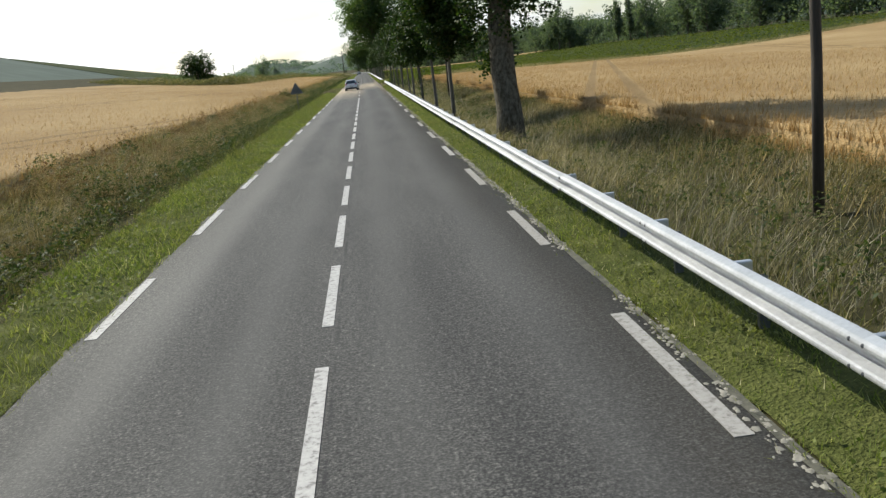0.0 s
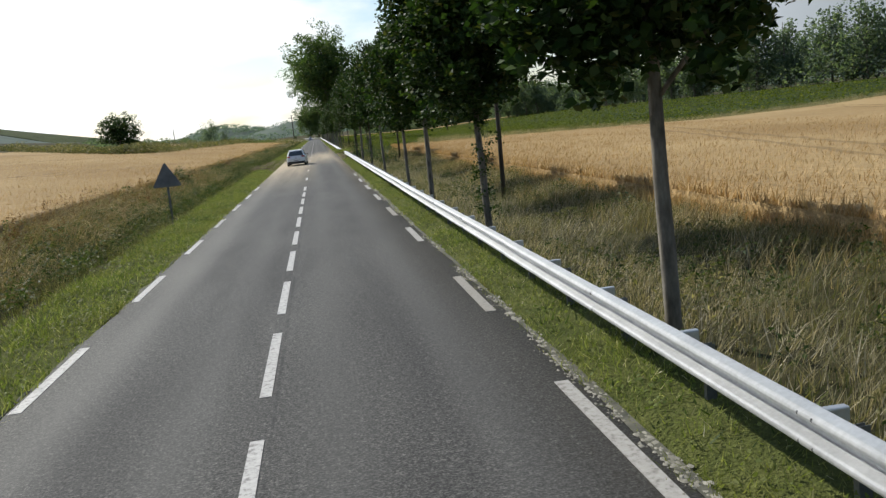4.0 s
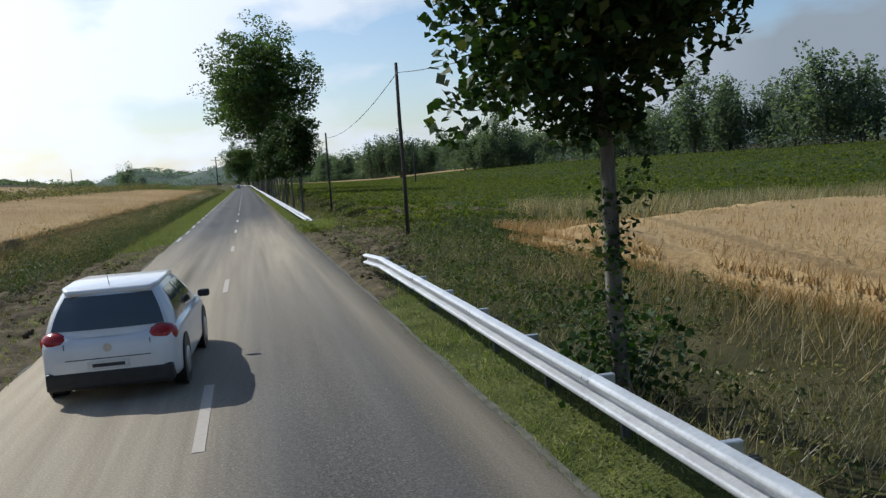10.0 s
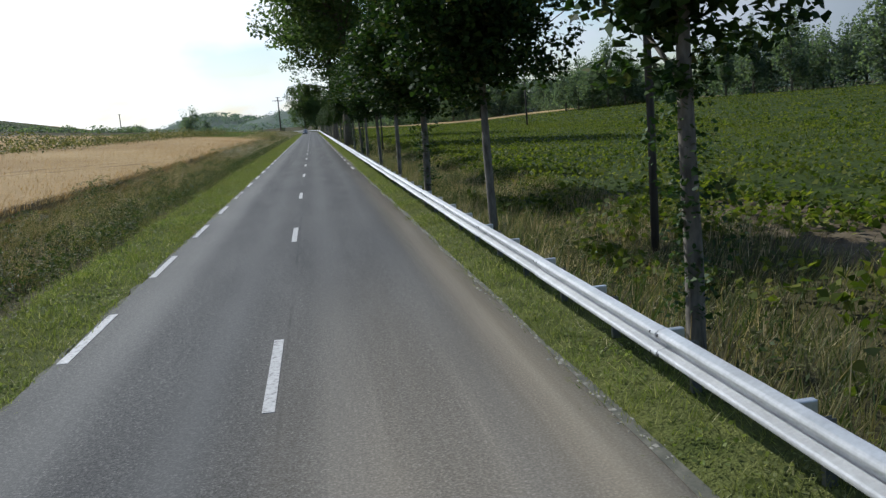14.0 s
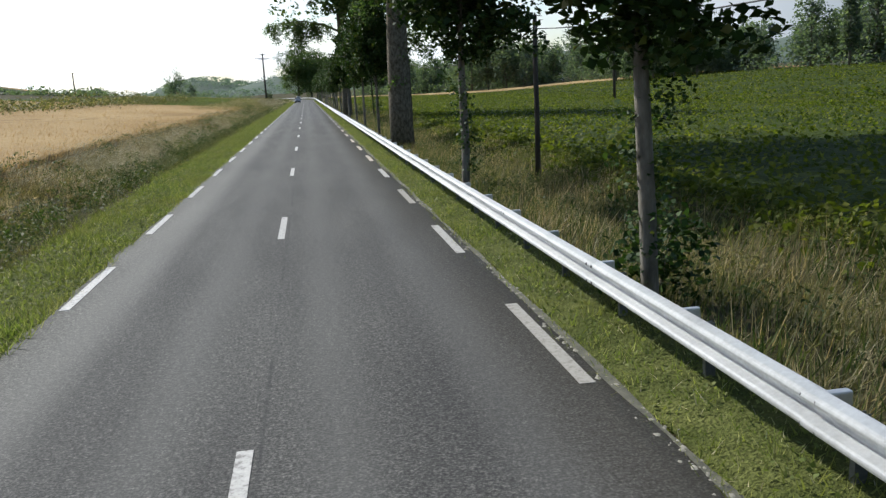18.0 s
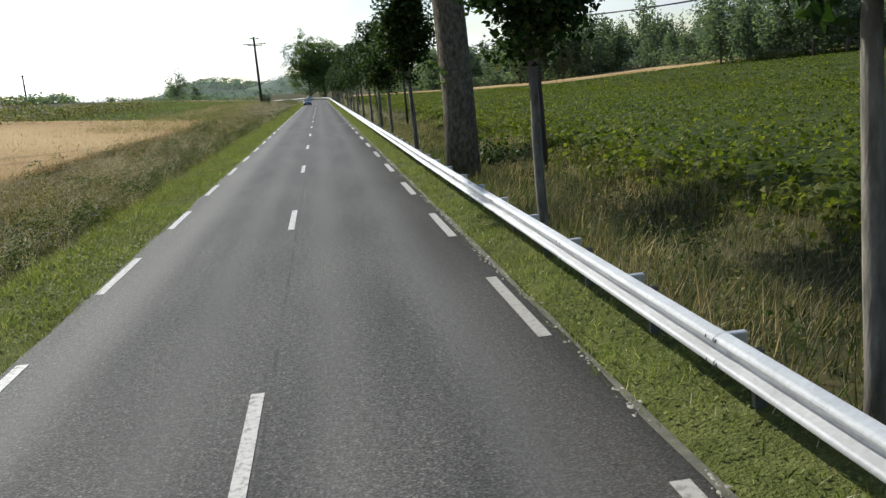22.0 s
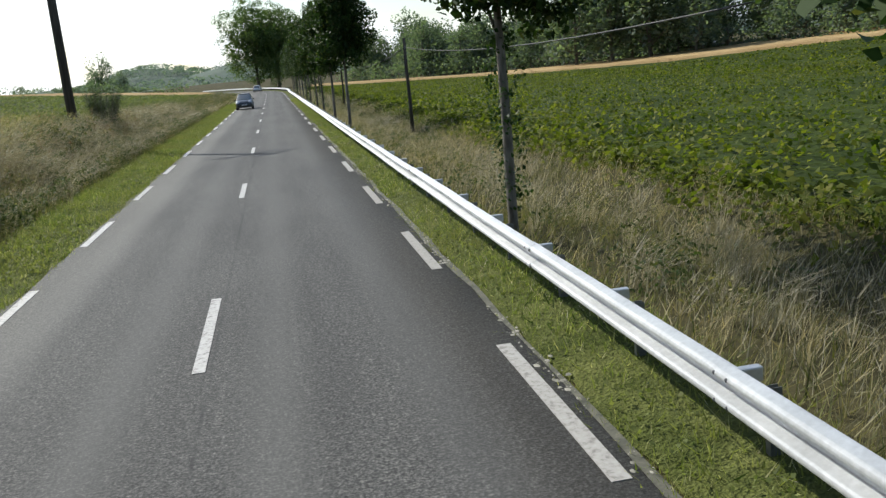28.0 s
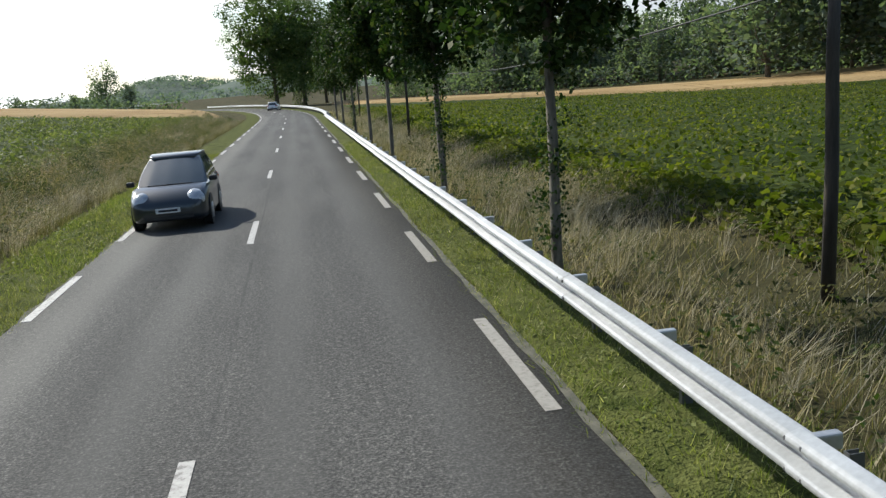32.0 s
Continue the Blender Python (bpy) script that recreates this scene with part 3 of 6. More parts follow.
dashes(2.97, 0.35, 6.5, 54, 97, dirty_mesh)
dashes(2.97, 0.85, 6.5, 215, 252, dirty_mesh)
dashes(2.97, 0.85, 6.5, 252, 282, tan_mesh)
dashes(2.97, 0.85, 6.5, 282, 350, dirty_mesh)
dashes(2.97, 0.20, 6.5, 351, 640, dirty_mesh)

for x, w_ in ((2.52, 0.52), (-2.56, 0.30)):
    mark = bmesh.new()
    box(mark, w_, 0.09, 0.006)
    part("cross_mark", mark, M_PAINT, road, "short white mark across the edge of the lane").matrix_basis = pose(x, 357.05, 0.004)
verge = new("roadside_verge", ribbon("roadside_verge", 3.15, 3.23, -60, ROAD_END, 0.004, M_GRIT, 1.1, 0.03, 0.0, 8))
tagged(verge, "dark grit washed along the edge of the asphalt", "verge", kind="structure")
g = np.random.RandomState(77)
cy = np.concatenate([g.uniform(-15, 96, 6500), g.uniform(160, 440, 5200)])
gather = np.array([noise.noise((0.0, b * 0.35, 3.0)) + 0.6 * noise.noise((0.0, b * 1.3, 8.0)) for b in cy])
cy = cy[gather > -0.12]
cx = 3.16 + g.normal(size=len(cy)) * 0.045 + 0.02 * np.sin(cy * 0.9)
r_ = 0.007 + 0.026 * g.uniform(0, 1, len(cy)) ** 2
ang = (np.arange(5) * 1.2566)[None] + g.uniform(0, 6, (len(cy), 1))
rr5 = r_[:, None] * g.uniform(0.6, 1.3, (len(cy), 5))
rim_ = np.stack([cx[:, None] + np.cos(ang) * rr5, cy[:, None] + np.sin(ang) * rr5 * 1.6, np.full(ang.shape, 0.002)], 2)
top_ = np.stack([cx, cy, 0.008 + r_ * 0.35], 1)[:, None]
V = np.concatenate([rim_, top_], 1)
F = np.array([(k, (k + 1) % 5, 5) for k in range(5)])[None] + (np.arange(len(cy)) * 6)[:, None, None]
tagged(new("grit_crumbs", mesh_from("grit_crumbs", V.reshape(-1, 3), None, F.reshape(-1, 3), M_CRUST)), "pale crumbs of grit along the edge of the asphalt", "grit", kind="stuff")
verge = new("roadside_verge", ribbon("roadside_verge", -2.96, -2.88, -60, ROAD_END, -0.02, M_GRIT, 0.6, 0.07, 0.0, 9))
tagged(verge, "thin line of grit beside the asphalt", "verge", kind="structure")
for x0, x1, z, sd in ((3.24, 4.55, 0.012, 12), (-4.6, -2.93, 0.012, 13)):
    turf = ribbon("turf", x0, x1, -60, ROAD_END, z, M_VERGE, 0.8, 0.06, 0.0, sd, 5)
    co = np.empty(len(turf.vertices) * 3, np.float32)
    turf.vertices.foreach_get("co", co)
    co = co.reshape(-1, 3)
    gap = (co[:, 1] > 128) & (co[:, 1] < 160) if x0 > 0 else (co[:, 1] > 116) & (co[:, 1] < 152)
    co[:, 2] = land(co[:, 0], co[:, 1]) + np.where(gap, -0.25, 0.03)
    turf.vertices.foreach_set("co", co.ravel())
    tagged(new("roadside_verge", turf), "green turf of the mown roadside verge", "verge", kind="structure")
# bare trodden earth of the two field gateways, thinning out into the weeds
def bare_width(y, side):
    """How far the bare earth reaches from the asphalt."""
    if side > 0:
        return np.interp(y, [124, 130, 134, 141, 146, 150, 155, 159, 166], [0.1, 1.0, 2.2, 3.2, 4.2, 4.8, 4.0, 1.4, 0.1])
    return np.interp(y, [112, 118, 124, 132, 142, 149, 154], [0.1, 1.2, 4.0, 5.2, 3.6, 1.6, 0.1])


for x0, x1, y0, y1, side, sd in ((3.2, 9.6, 123, 167, 1, 4), (-9.5, -2.92, 111, 155, -1, 6)):
    xs, ys = np.linspace(x0, x1, 60), np.linspace(y0, y1, 220)
    X, Y = np.meshgrid(xs, ys)
    lump = np.array([[noise.noise((a * 1.3, b * 0.9, sd)) * 0.07 + noise.noise((a * 4, b * 3, sd + 3)) * 0.06 + noise.noise((a * 9, b * 8, sd + 5)) * 0.035 for a in xs] for b in ys])
    frayed = np.array([[noise.noise((a * 0.9, b * 0.6, sd + 8)) * 0.9 + noise.noise((a * 3, b * 2, sd + 9)) * 0.5 for a in xs] for b in ys])
    out = np.abs(X - (x0 if side > 0 else x1))
    inside = np.clip((bare_width(Y, side) - out + frayed * np.clip(out, 0.1, 1)) / 0.5, 0, 1)
    lump = lump * (1 + 1.6 * np.clip((out - 0.8) / 1.2, 0, 1))
    rut = -0.05 * np.exp(-((out - 0.9) / 0.16) ** 2) - 0.05 * np.exp(-((out - 2.4) / 0.2) ** 2)
    lip = np.clip(out / 0.35, 0.15, 1)
    Z = land(X, Y) + (0.055 + lump + rut) * inside * lip - 0.22 * (1 - inside)
    i = np.arange(219 * 59)
    a = (i // 59) * 60 + i % 59
    me = mesh_from("gateway_earth", np.stack([X.ravel(), Y.ravel(), Z.ravel()], 1), np.stack([a, a + 1, a + 61, a + 60], 1), None, M_SOIL, True)
    tagged(new("gateway_earth", me), "churned brown earth of a field gateway with tyre ruts", "earth", kind="structure")
    # loose clods turned up by wheels
    g = np.random.RandomState(sd + 40)
    cy = g.uniform(y0 + 8, y1 - 10, 1300)
    co_ = g.uniform(0.15, 1, 1300) * bare_width(cy, side)
    cx = (x0 + co_) if side > 0 else (x1 - co_)
    unit, faces = np.array([(1, 0, 0), (-1, 0, 0), (0, 1, 0), (0, -1, 0), (0, 0, 1), (0, 0, -1)], float), np.array([(0, 2, 4), (2, 1, 4), (1, 3, 4), (3, 0, 4), (2, 0, 5), (1, 2, 5), (3, 1, 5), (0, 3, 5)])
    r_ = 0.018 + 0.085 * g.uniform(0, 1, 1300) ** 3
    V = unit[None] * g.uniform(0.6, 1.3, (1300, 6, 1)) * r_[:, None, None] + g.normal(size=(1300, 6, 3)) * 0.012 + np.stack([cx, cy, land(cx, cy) + 0.06], 1)[:, None]
    F = faces[None] + (np.arange(1300) * 6)[:, None, None]
    tagged(new("earth_clods", mesh_from("earth_clods", V.reshape(-1, 3), None, F.reshape(-1, 3), M_SOIL)), "loose brown clods of earth in a gateway", "earth", kind="stuff")


# ---- crops ----
def field(name, xs, ys, mat, lift, label, edge=None, rough=0.05):
    xs2 = [xs[0] - 0.02, *xs, xs[-1] + 0.02]
    ys2 = [ys[0] - 0.02, *ys, ys[-1] + 0.02]
    ob = new(name, sheet(name, xs2, ys2, mat, lift, rough, lift + 0.3, edge))
    return tagged(ob, label, "crop field", kind="stuff")


LW_END, RW_END = 372.0, 146.0
wl_x = list(-np.geomspace(9.2, 60, 40)[::-1]) 
field("wheat_field", list(-np.geomspace(60, 82, 6)[::-1]) + wl_x[1:], list(np.arange(-60, LW_END, 1.2)), M_WHEATTOP, 0.62, "ripe golden wheat field beside the road")
field("wheat_field", list(np.geomspace(9.4, 60, 40)) + list(np.geomspace(60, 140, 8))[1:], list(np.arange(-60, RW_END, 1.2)), M_WHEATTOP, 0.62, "ripe golden wheat field behind the guardrail",
      lambda X, Y: (X, np.where(Y > 120, 120 + (Y - 120) * (0.58 + 0.42 * np.clip((X - 9) / 15, 0, 1)), Y)))
field("wheat_field", list(np.linspace(0, 1, 30)), list(np.linspace(0, 1, 12)), M_WHEATTOP, 0.62, "distant strip of ripe wheat before the woods",
      lambda X, Y: (14 + X * 130 - Y * 4, 592 - X * 130 * 1.05 + Y * 42))
field("green_crop_field", list(np.geomspace(8.9, 70, 60)) + list(np.geomspace(70, 150, 12))[1:], list(np.arange(0, 1.0001, 1 / 300)), M_BEETTOP, 0.22, "leafy green root crop field",
      lambda X, Y: (X, 158 + 32 * np.clip((19 - X) / 8, 0, 1) * (1 - Y) + Y * (np.maximum(592 - (X - 14) * 1.05, 440) - 158)), 0.07)
field("wheat_field", list(np.linspace(0, 1, 30)), list(np.linspace(0, 1, 12)), M_WHEATTOP, 0.5, "distant strip of ripe wheat beyond the green field",
      lambda X, Y: (bend(563 + Y * 110) - 10 - X * 170, 563 + Y * 110))
field("green_crop_field", list(-np.geomspace(60, 300, 10)[::-1]) + list(-np.geomspace(9.4, 60, 40)[::-1])[1:], list(np.arange(LW_END + 1, 560, 1.2)), M_BEETTOP, 0.35, "leafy green crop field above the bank", None, 0.08)


def scatter(rng, n, x0, x1, y0, y1, power=1.0):
    """Random places in a strip; power above 1 crowds them towards x0."""
    u = rng.uniform(0, 1, n) ** power
    x = x0 + (x1 - x0) * u
    y = rng.uniform(y0, y1, n)
    x = x + bend(y)
    return np.stack([x, y, land(x, y)], 1)


def keep_out(p):
    """Little growth in the gateways."""
    x, y = p[:, 0], p[:, 1]
    fray = np.random.RandomState(7).uniform(-0.5, 0.4, len(p))
    a = (x > 3.1) & (x - 3.2 < bare_width(y, 1) + fray * np.minimum(bare_width(y, 1), 1)) & (y > 124) & (y < 166)
    b = (x < -2.8) & (-2.92 - x < bare_width(y, -1) + fray * np.minimum(bare_width(y, -1), 1)) & (y > 112) & (y < 154)
    thin = np.random.RandomState(2).rand(len(p)) < 0.16
    return p[~(a | b) | thin]


def green_gate(p):
    """Few dry stems about the gateways."""
    y = p[:, 1]
    return p[(y < 119) | (y > 160) | (np.random.RandomState(4).rand(len(p)) < 0.15)]


def patchy(p, seed, scale, cut):
    """Keep places where a slow noise lies above cut, so that growth comes in clumps."""
    f = np.array([noise.noise((a * scale, b * scale * 0.7, seed)) + 0.5 * noise.noise((a * scale * 3, b * scale * 3, seed + 9)) for a, b in p[:, :2]])
    return p[f + np.random.RandomState(seed).uniform(-0.25, 0.25, len(p)) > cut]


def grass(name, p, hlo, hhi, width, lean, mat, label, seed, fine=False, wind=0.0):
    rng = np.random.RandomState(seed)
    clump = np.array([noise.noise((a * 0.55, b * 0.45, seed)) for a, b in p[:, :2]]) * 0.5 + 0.5
    h = (hlo + (hhi - hlo) * np.clip((clump - 0.3) * 1.8 + rng.uniform(-0.3, 0.3, len(p)), 0, 1))
    make = spikes_np if fine else blades_np
    v, q, t = make(p, h, width * rng.uniform(0.6, 1.4, len(p)), lean * rng.uniform(0.3, 1.5, len(p)), rng, wind)
    return tagged(new(name, mesh_from(name, v, q, t, mat)), label, "grass", kind="stuff")


rng = np.random.RandomState(11)
grass("mown_grass", keep_out(scatter(rng, 230000, -4.7, -2.86, -15, 500)), 0.07, 0.27, 0.018, 0.8, M_GRASS, "short green grass along the road edge", 21, True)
grass("mown_grass", keep_out(scatter(rng, 180000, 3.12, 4.6, -15, 500)), 0.06, 0.23, 0.016, 0.8, M_GRASS, "short green grass under the guardrail", 22, True)
def clover(name, p, size, label, seed):
    """Small broad leaves low among the mown grass."""
    g = np.random.RandomState(seed)
    f = np.array([noise.noise((a * 1.1, b * 0.8, seed)) for a, b in p[:, :2]]) * 0.5 + 0.5
    c = p + np.stack([np.zeros(len(p)), np.zeros(len(p)), 0.05 + g.uniform(0, 0.20, len(p)) * f], 1)
    v, q = leaves_np(c, size, g, 0.0, 0.85)
    return tagged(new(name, mesh_from(name, v, q, None, M_CLOVER)), label, "weeds", kind="stuff")


clover("clover", patchy(keep_out(scatter(rng, 100000, -4.75, -2.95, -15, 480)), 91, 0.5, -0.2), 0.056, "low clover and broad weeds in the mown verge", 92)
clover("clover", patchy(keep_out(scatter(rng, 70000, 3.3, 4.6, -15, 480)), 93, 0.6, -0.1), 0.046, "low clover and broad weeds under the guardrail", 94)


def tufts(name, p, per, hlo, hhi, width, mat, label, seed, wind=0.0, reach=0.8):
    """Arching blades fanning out of common roots."""
    g = np.random.RandomState(seed)
    size = np.array([noise.noise((a * 0.35, b * 0.25, seed)) for a, b in p[:, :2]]) * 0.5 + 0.5
    h0 = hlo + (hhi - hlo) * np.clip(size * 1.1 + g.uniform(-0.35, 0.35, len(p)), 0, 1)
    k = np.repeat(np.arange(len(p)), per)
    n = len(k)
    way = g.uniform(0, 2 * np.pi, n)
    off = np.abs(g.normal(size=n)) * 0.09
    base = p[k] + np.stack([np.cos(way) * off, np.sin(way) * off, np.zeros(n)], 1)
    h = h0[k] * g.uniform(0.55, 1.1, n)
    v, q, t = blades_np(base, h, width * g.uniform(0.6, 1.4, n), reach * g.uniform(0.05, 1.0, n), g, wind, way)
    return tagged(new(name, mesh_from(name, v, q, t, mat)), label, "grass", kind="stuff")


edge_r, edge_l2 = keep_out(scatter(rng, 3600, 3.14, 3.34, -15, 500)), keep_out(scatter(rng, 3600, -2.87, -3.1, -15, 500))
tufts("road_edge_grass", edge_r, 7, 0.05, 0.2, 0.012, M_GRASS, "small tufts growing over the asphalt edge", 64, 0.0, 1.2)
tufts("road_edge_grass", edge_l2, 7, 0.05, 0.2, 0.012, M_GRASS, "small tufts growing over the asphalt edge", 65, 0.0, 1.2)
verge_l, verge_r = keep_out(scatter(rng, 3400, -4.9, -3.1, -15, 480, 2.0)), keep_out(scatter(rng, 3200, 4.55, 3.3, -15, 480, 1.4))
tufts("verge_tufts", patchy(verge_l, 97, 0.4, -0.25), 16, 0.14, 0.42, 0.012, M_GRASS, "longer tufts along the outer edge of the mown verge", 98, 0.1, 1.1)
tufts("verge_tufts", patchy(verge_r, 99, 0.5, -0.15), 14, 0.12, 0.34, 0.011, M_GRASS, "longer tufts round the guardrail posts", 100, 0.1, 1.1)
for x0, x1, sd in ((-4.7, -2.95, 165), (4.6, 3.25, 167)):
    flecks = keep_out(scatter(rng, 26000, x0, x1, -15, 480))
    grass("verge_flecks", patchy(flecks[:13000], sd, 0.7, -0.1), 0.05, 0.20, 0.012, 1.0, M_STRAW, "dry straw-coloured stems in the mown verge", sd, True)
    grass("verge_flecks", patchy(flecks[13000:], sd + 1, 0.8, -0.05), 0.06, 0.2, 0.028, 0.9, M_WEED, "dark broad blades in the mown verge", sd + 1, True)
end_tuft = scatter(rng, 420, 3.45, 4.9, 152.0, 159.5)
tufts("rail_end_grass", end_tuft, 16, 0.25, 0.6, 0.016, M_GRASS, "long grass over the buried end of the guardrail", 66, 0.1)
dry_r = patchy(green_gate(scatter(rng, 10500, 4.25, 9.2, -15, 560)), 3, 0.2, -0.22)
dry_l = patchy(green_gate(scatter(rng, 6500, -6.3, -9.4, -15, 560)), 4, 0.22, -0.05)
tufts("tall_dry_grass", dry_r, 18, 0.22, 0.68, 0.0065, M_DRY, "tall dry straw-coloured grass bent by the wind", 23, 0.28)
tufts("tall_dry_grass", dry_l, 16, 0.35, 1.0, 0.009, M_DRY, "tall dry grass on the ditch bank", 24, 0.25)
green_r, green_l = keep_out(scatter(rng, 30000, 4.1, 9.2, -15, 560)), keep_out(scatter(rng, 34000, -4.6, -9.0, -15, 560))
grass("rank_green_grass", patchy(green_r, 13, 0.2, -0.6), 0.15, 0.5, 0.012, 0.9, M_WEED, "rank green grass among the straw", 25, False, 0.2)
grass("rank_green_grass", patchy(green_l, 14, 0.2, -0.6), 0.25, 0.8, 0.013, 0.9, M_OLIVE, "rank green grass in the ditch", 26, False, 0.2)


grass("dry_undergrowth", green_gate(scatter(rng, 110000, 4.2, 9.3, -15, 560)), 0.14, 0.45, 0.014, 0.7, M_DRY, "close dry grass behind the guardrail", 61, True, 0.3)
grass("olive_undergrowth", keep_out(scatter(rng, 90000, 4.1, 9.3, -15, 560)), 0.12, 0.42, 0.018, 0.7, M_OLIVE, "close olive grass among the straw", 67, True, 0.3)
grass("dry_undergrowth", keep_out(scatter(rng, 48000, -5.9, -9.2, -15, 520)), 0.2, 0.65, 0.016, 0.7, M_OLIVE, "close dry grass in the ditch", 62, True, 0.3)


shade_r = scatter(np.random.RandomState(171), 62000, 4.2, 8.9, 165, 345)
grass("rail_side_growth", shade_r[:36000], 0.22, 0.62, 0.020, 0.4, M_WEED, "dense dark green stems behind the guardrail", 172, True, 0.2)
grass("rail_side_growth", patchy(shade_r[36000:], 173, 0.35, -0.15), 0.3, 0.74, 0.016, 0.4, M_HAY, "upright rusty brown grass behind the guardrail", 174, True, 0.2)
pale_r = np.concatenate([scatter(np.random.RandomState(175), 20000, 4.5, 8.8, -15, 118), scatter(np.random.RandomState(176), 20000, 4.5, 8.4, 350, 545)])
grass("rail_side_growth", patchy(pale_r, 177, 0.3, -0.3), 0.25, 0.66, 0.012, 0.6, M_GREYSTRAW, "pale feathery straw behind the guardrail", 178, True, 0.35)
tufts("pale_tussocks", patchy(scatter(np.random.RandomState(179), 900, 4.7, 7.6, 355, 545), 180, 0.25, -0.15), 34, 0.45, 0.95, 0.009, M_GREYSTRAW, "pale arching tussocks behind the guardrail", 181, 0.35, 1.2)


def weeds(name, p, label, seed, per=26, tall=0.75, wide=0.16, mat=M_WEED, leaf=0.1):
    """Leafy weeds standing up in bushy clumps."""
    rng = np.random.RandomState(seed)
    h = rng.uniform(0.45, 1.15, len(p)) * tall
    k = np.repeat(np.arange(len(p)), per)
    f = rng.uniform(0, 1, len(k))
    c = p[k] + np.stack([rng.normal(size=len(k)) * wide * (1.25 - f), rng.normal(size=len(k)) * wide * (1.25 - f), f * h[k]], 1)
    v, q = leaves_np(c, leaf, rng, 0.1, 0.5)
    return tagged(new(name, mesh_from(name, v, q, None, mat)), label, "weeds", kind="stuff")


def scrub(name, p, mat, label, seed, per=40, tall=0.8, wide=0.34, leaf=0.12, slender=0.34):
    """Rounded shaggy clumps: narrow leaves drooping over a dark hollow."""
    g = np.random.RandomState(seed)
    h = g.uniform(0.55, 1.15, len(p)) * tall
    w = g.uniform(0.7, 1.3, len(p)) * wide
    k = np.repeat(np.arange(len(p)), per)
    a, f = g.uniform(0, 2 * np.pi, len(k)), g.uniform(0, 1, len(k)) ** 0.6
    out = np.sqrt(np.clip(1.05 - f ** 2, 0, 1)) * w[k] * g.uniform(0.65, 1.1, len(k))
    c = p[k] + np.stack([np.cos(a) * out + 0.12 * f * h[k], np.sin(a) * out, f * h[k]], 1)
    v, q = leaves_np(c, leaf, g, 0.25, slender)
    return tagged(new(name, mesh_from(name, v, q, None, mat)), label, "weeds", kind="stuff")


ditch = keep_out(scatter(rng, 6200, -4.85, -8.9, -15, 470))
dark_spots, pale_spots = ditch[:3100], patchy(ditch[3100:], 35, 0.25, -0.1)
dark_spots[:, 0] = -4.85 - (dark_spots[:, 0] + 4.85) * -0.55
dark_spots[:, 2] = land(dark_spots[:, 0], dark_spots[:, 1])
scrub("ditch_scrub", patchy(dark_spots, 31, 0.3, -0.35), M_WEED, "dark green nettles and brambles in the ditch", 51, 46, 0.8, 0.34, 0.11, 0.3)
tufts("ditch_tussocks", pale_spots, 30, 0.45, 0.95, 0.010, M_OLIVE, "olive tussocks arching over the ditch", 151, 0.25, 1.5)
near_bank = patchy(keep_out(scatter(rng, 2000, -6.2, -9.2, -8, 110)), 37, 0.3, -0.2)
tufts("ditch_tussocks", near_bank, 40, 0.65, 1.3, 0.010, M_HAY, "brown tangled hay on the bank above the ditch", 152, 0.3, 1.3)
later_bank = patchy(keep_out(scatter(rng, 3000, -6.2, -9.2, 150, 470)), 39, 0.2, -0.1)
tufts("ditch_tussocks", later_bank, 28, 0.5, 1.05, 0.010, M_HAY, "brown hay along the edge of the field", 155, 0.3, 1.2)
mounds = keep_out(scatter(rng, 640, -5.4, -8.8, -12, 545))
scrub("bramble_mound", mounds[:260], M_WEED, "dark bramble mounds on the ditch bank", 158, 230, 1.1, 0.72, 0.08, 0.5)
scrub("bramble_mound", mounds[260:470], M_OLIVE, "olive weed mounds on the ditch bank", 159, 230, 1.2, 0.78, 0.08, 0.35)
scrub("bramble_mound", mounds[470:], M_HAY, "brown withered weed mounds on the ditch bank", 160, 230, 1.2, 0.7, 0.09, 0.2)
right_mounds = green_gate(scatter(rng, 200, 5.2, 8.6, -12, 545))
scrub("bramble_mound", right_mounds, M_OLIVE, "low weedy mounds behind the guardrail", 161, 120, 0.6, 0.5, 0.07, 0.4)
dock = patchy(np.concatenate([scatter(rng, 1300, -6.8, -9.3, -10, 105), scatter(rng, 700, -6.5, -9.0, 285, 460)]), 38, 0.22, -0.1)
scrub("dock_stalks", dock, M_DOCK, "rusty seed stalks of dock along the wheat", 153, 26, 1.15, 0.14, 0.09, 0.3)
tangle = patchy(green_gate(scatter(rng, 5200, 4.5, 8.9, -15, 555)), 32, 0.16, -0.1)
scrub("roadside_tangle", tangle[:len(tangle) // 2], M_OLIVE, "low olive tangle of vetch and weeds behind the guardrail", 52, 34, 0.48, 0.32, 0.075, 0.4)
scrub("roadside_tangle", tangle[len(tangle) // 2:], M_WEED, "low green tangle of weeds behind the guardrail", 154, 34, 0.5, 0.32, 0.08, 0.45)


scrub("rail_end_weeds", scatter(rng, 60, 3.3, 3.72, 152.4, 157.0), M_CLOVER, "leafy weeds over the buried end of the guardrail", 156, 44, 0.5, 0.26, 0.08, 0.5)


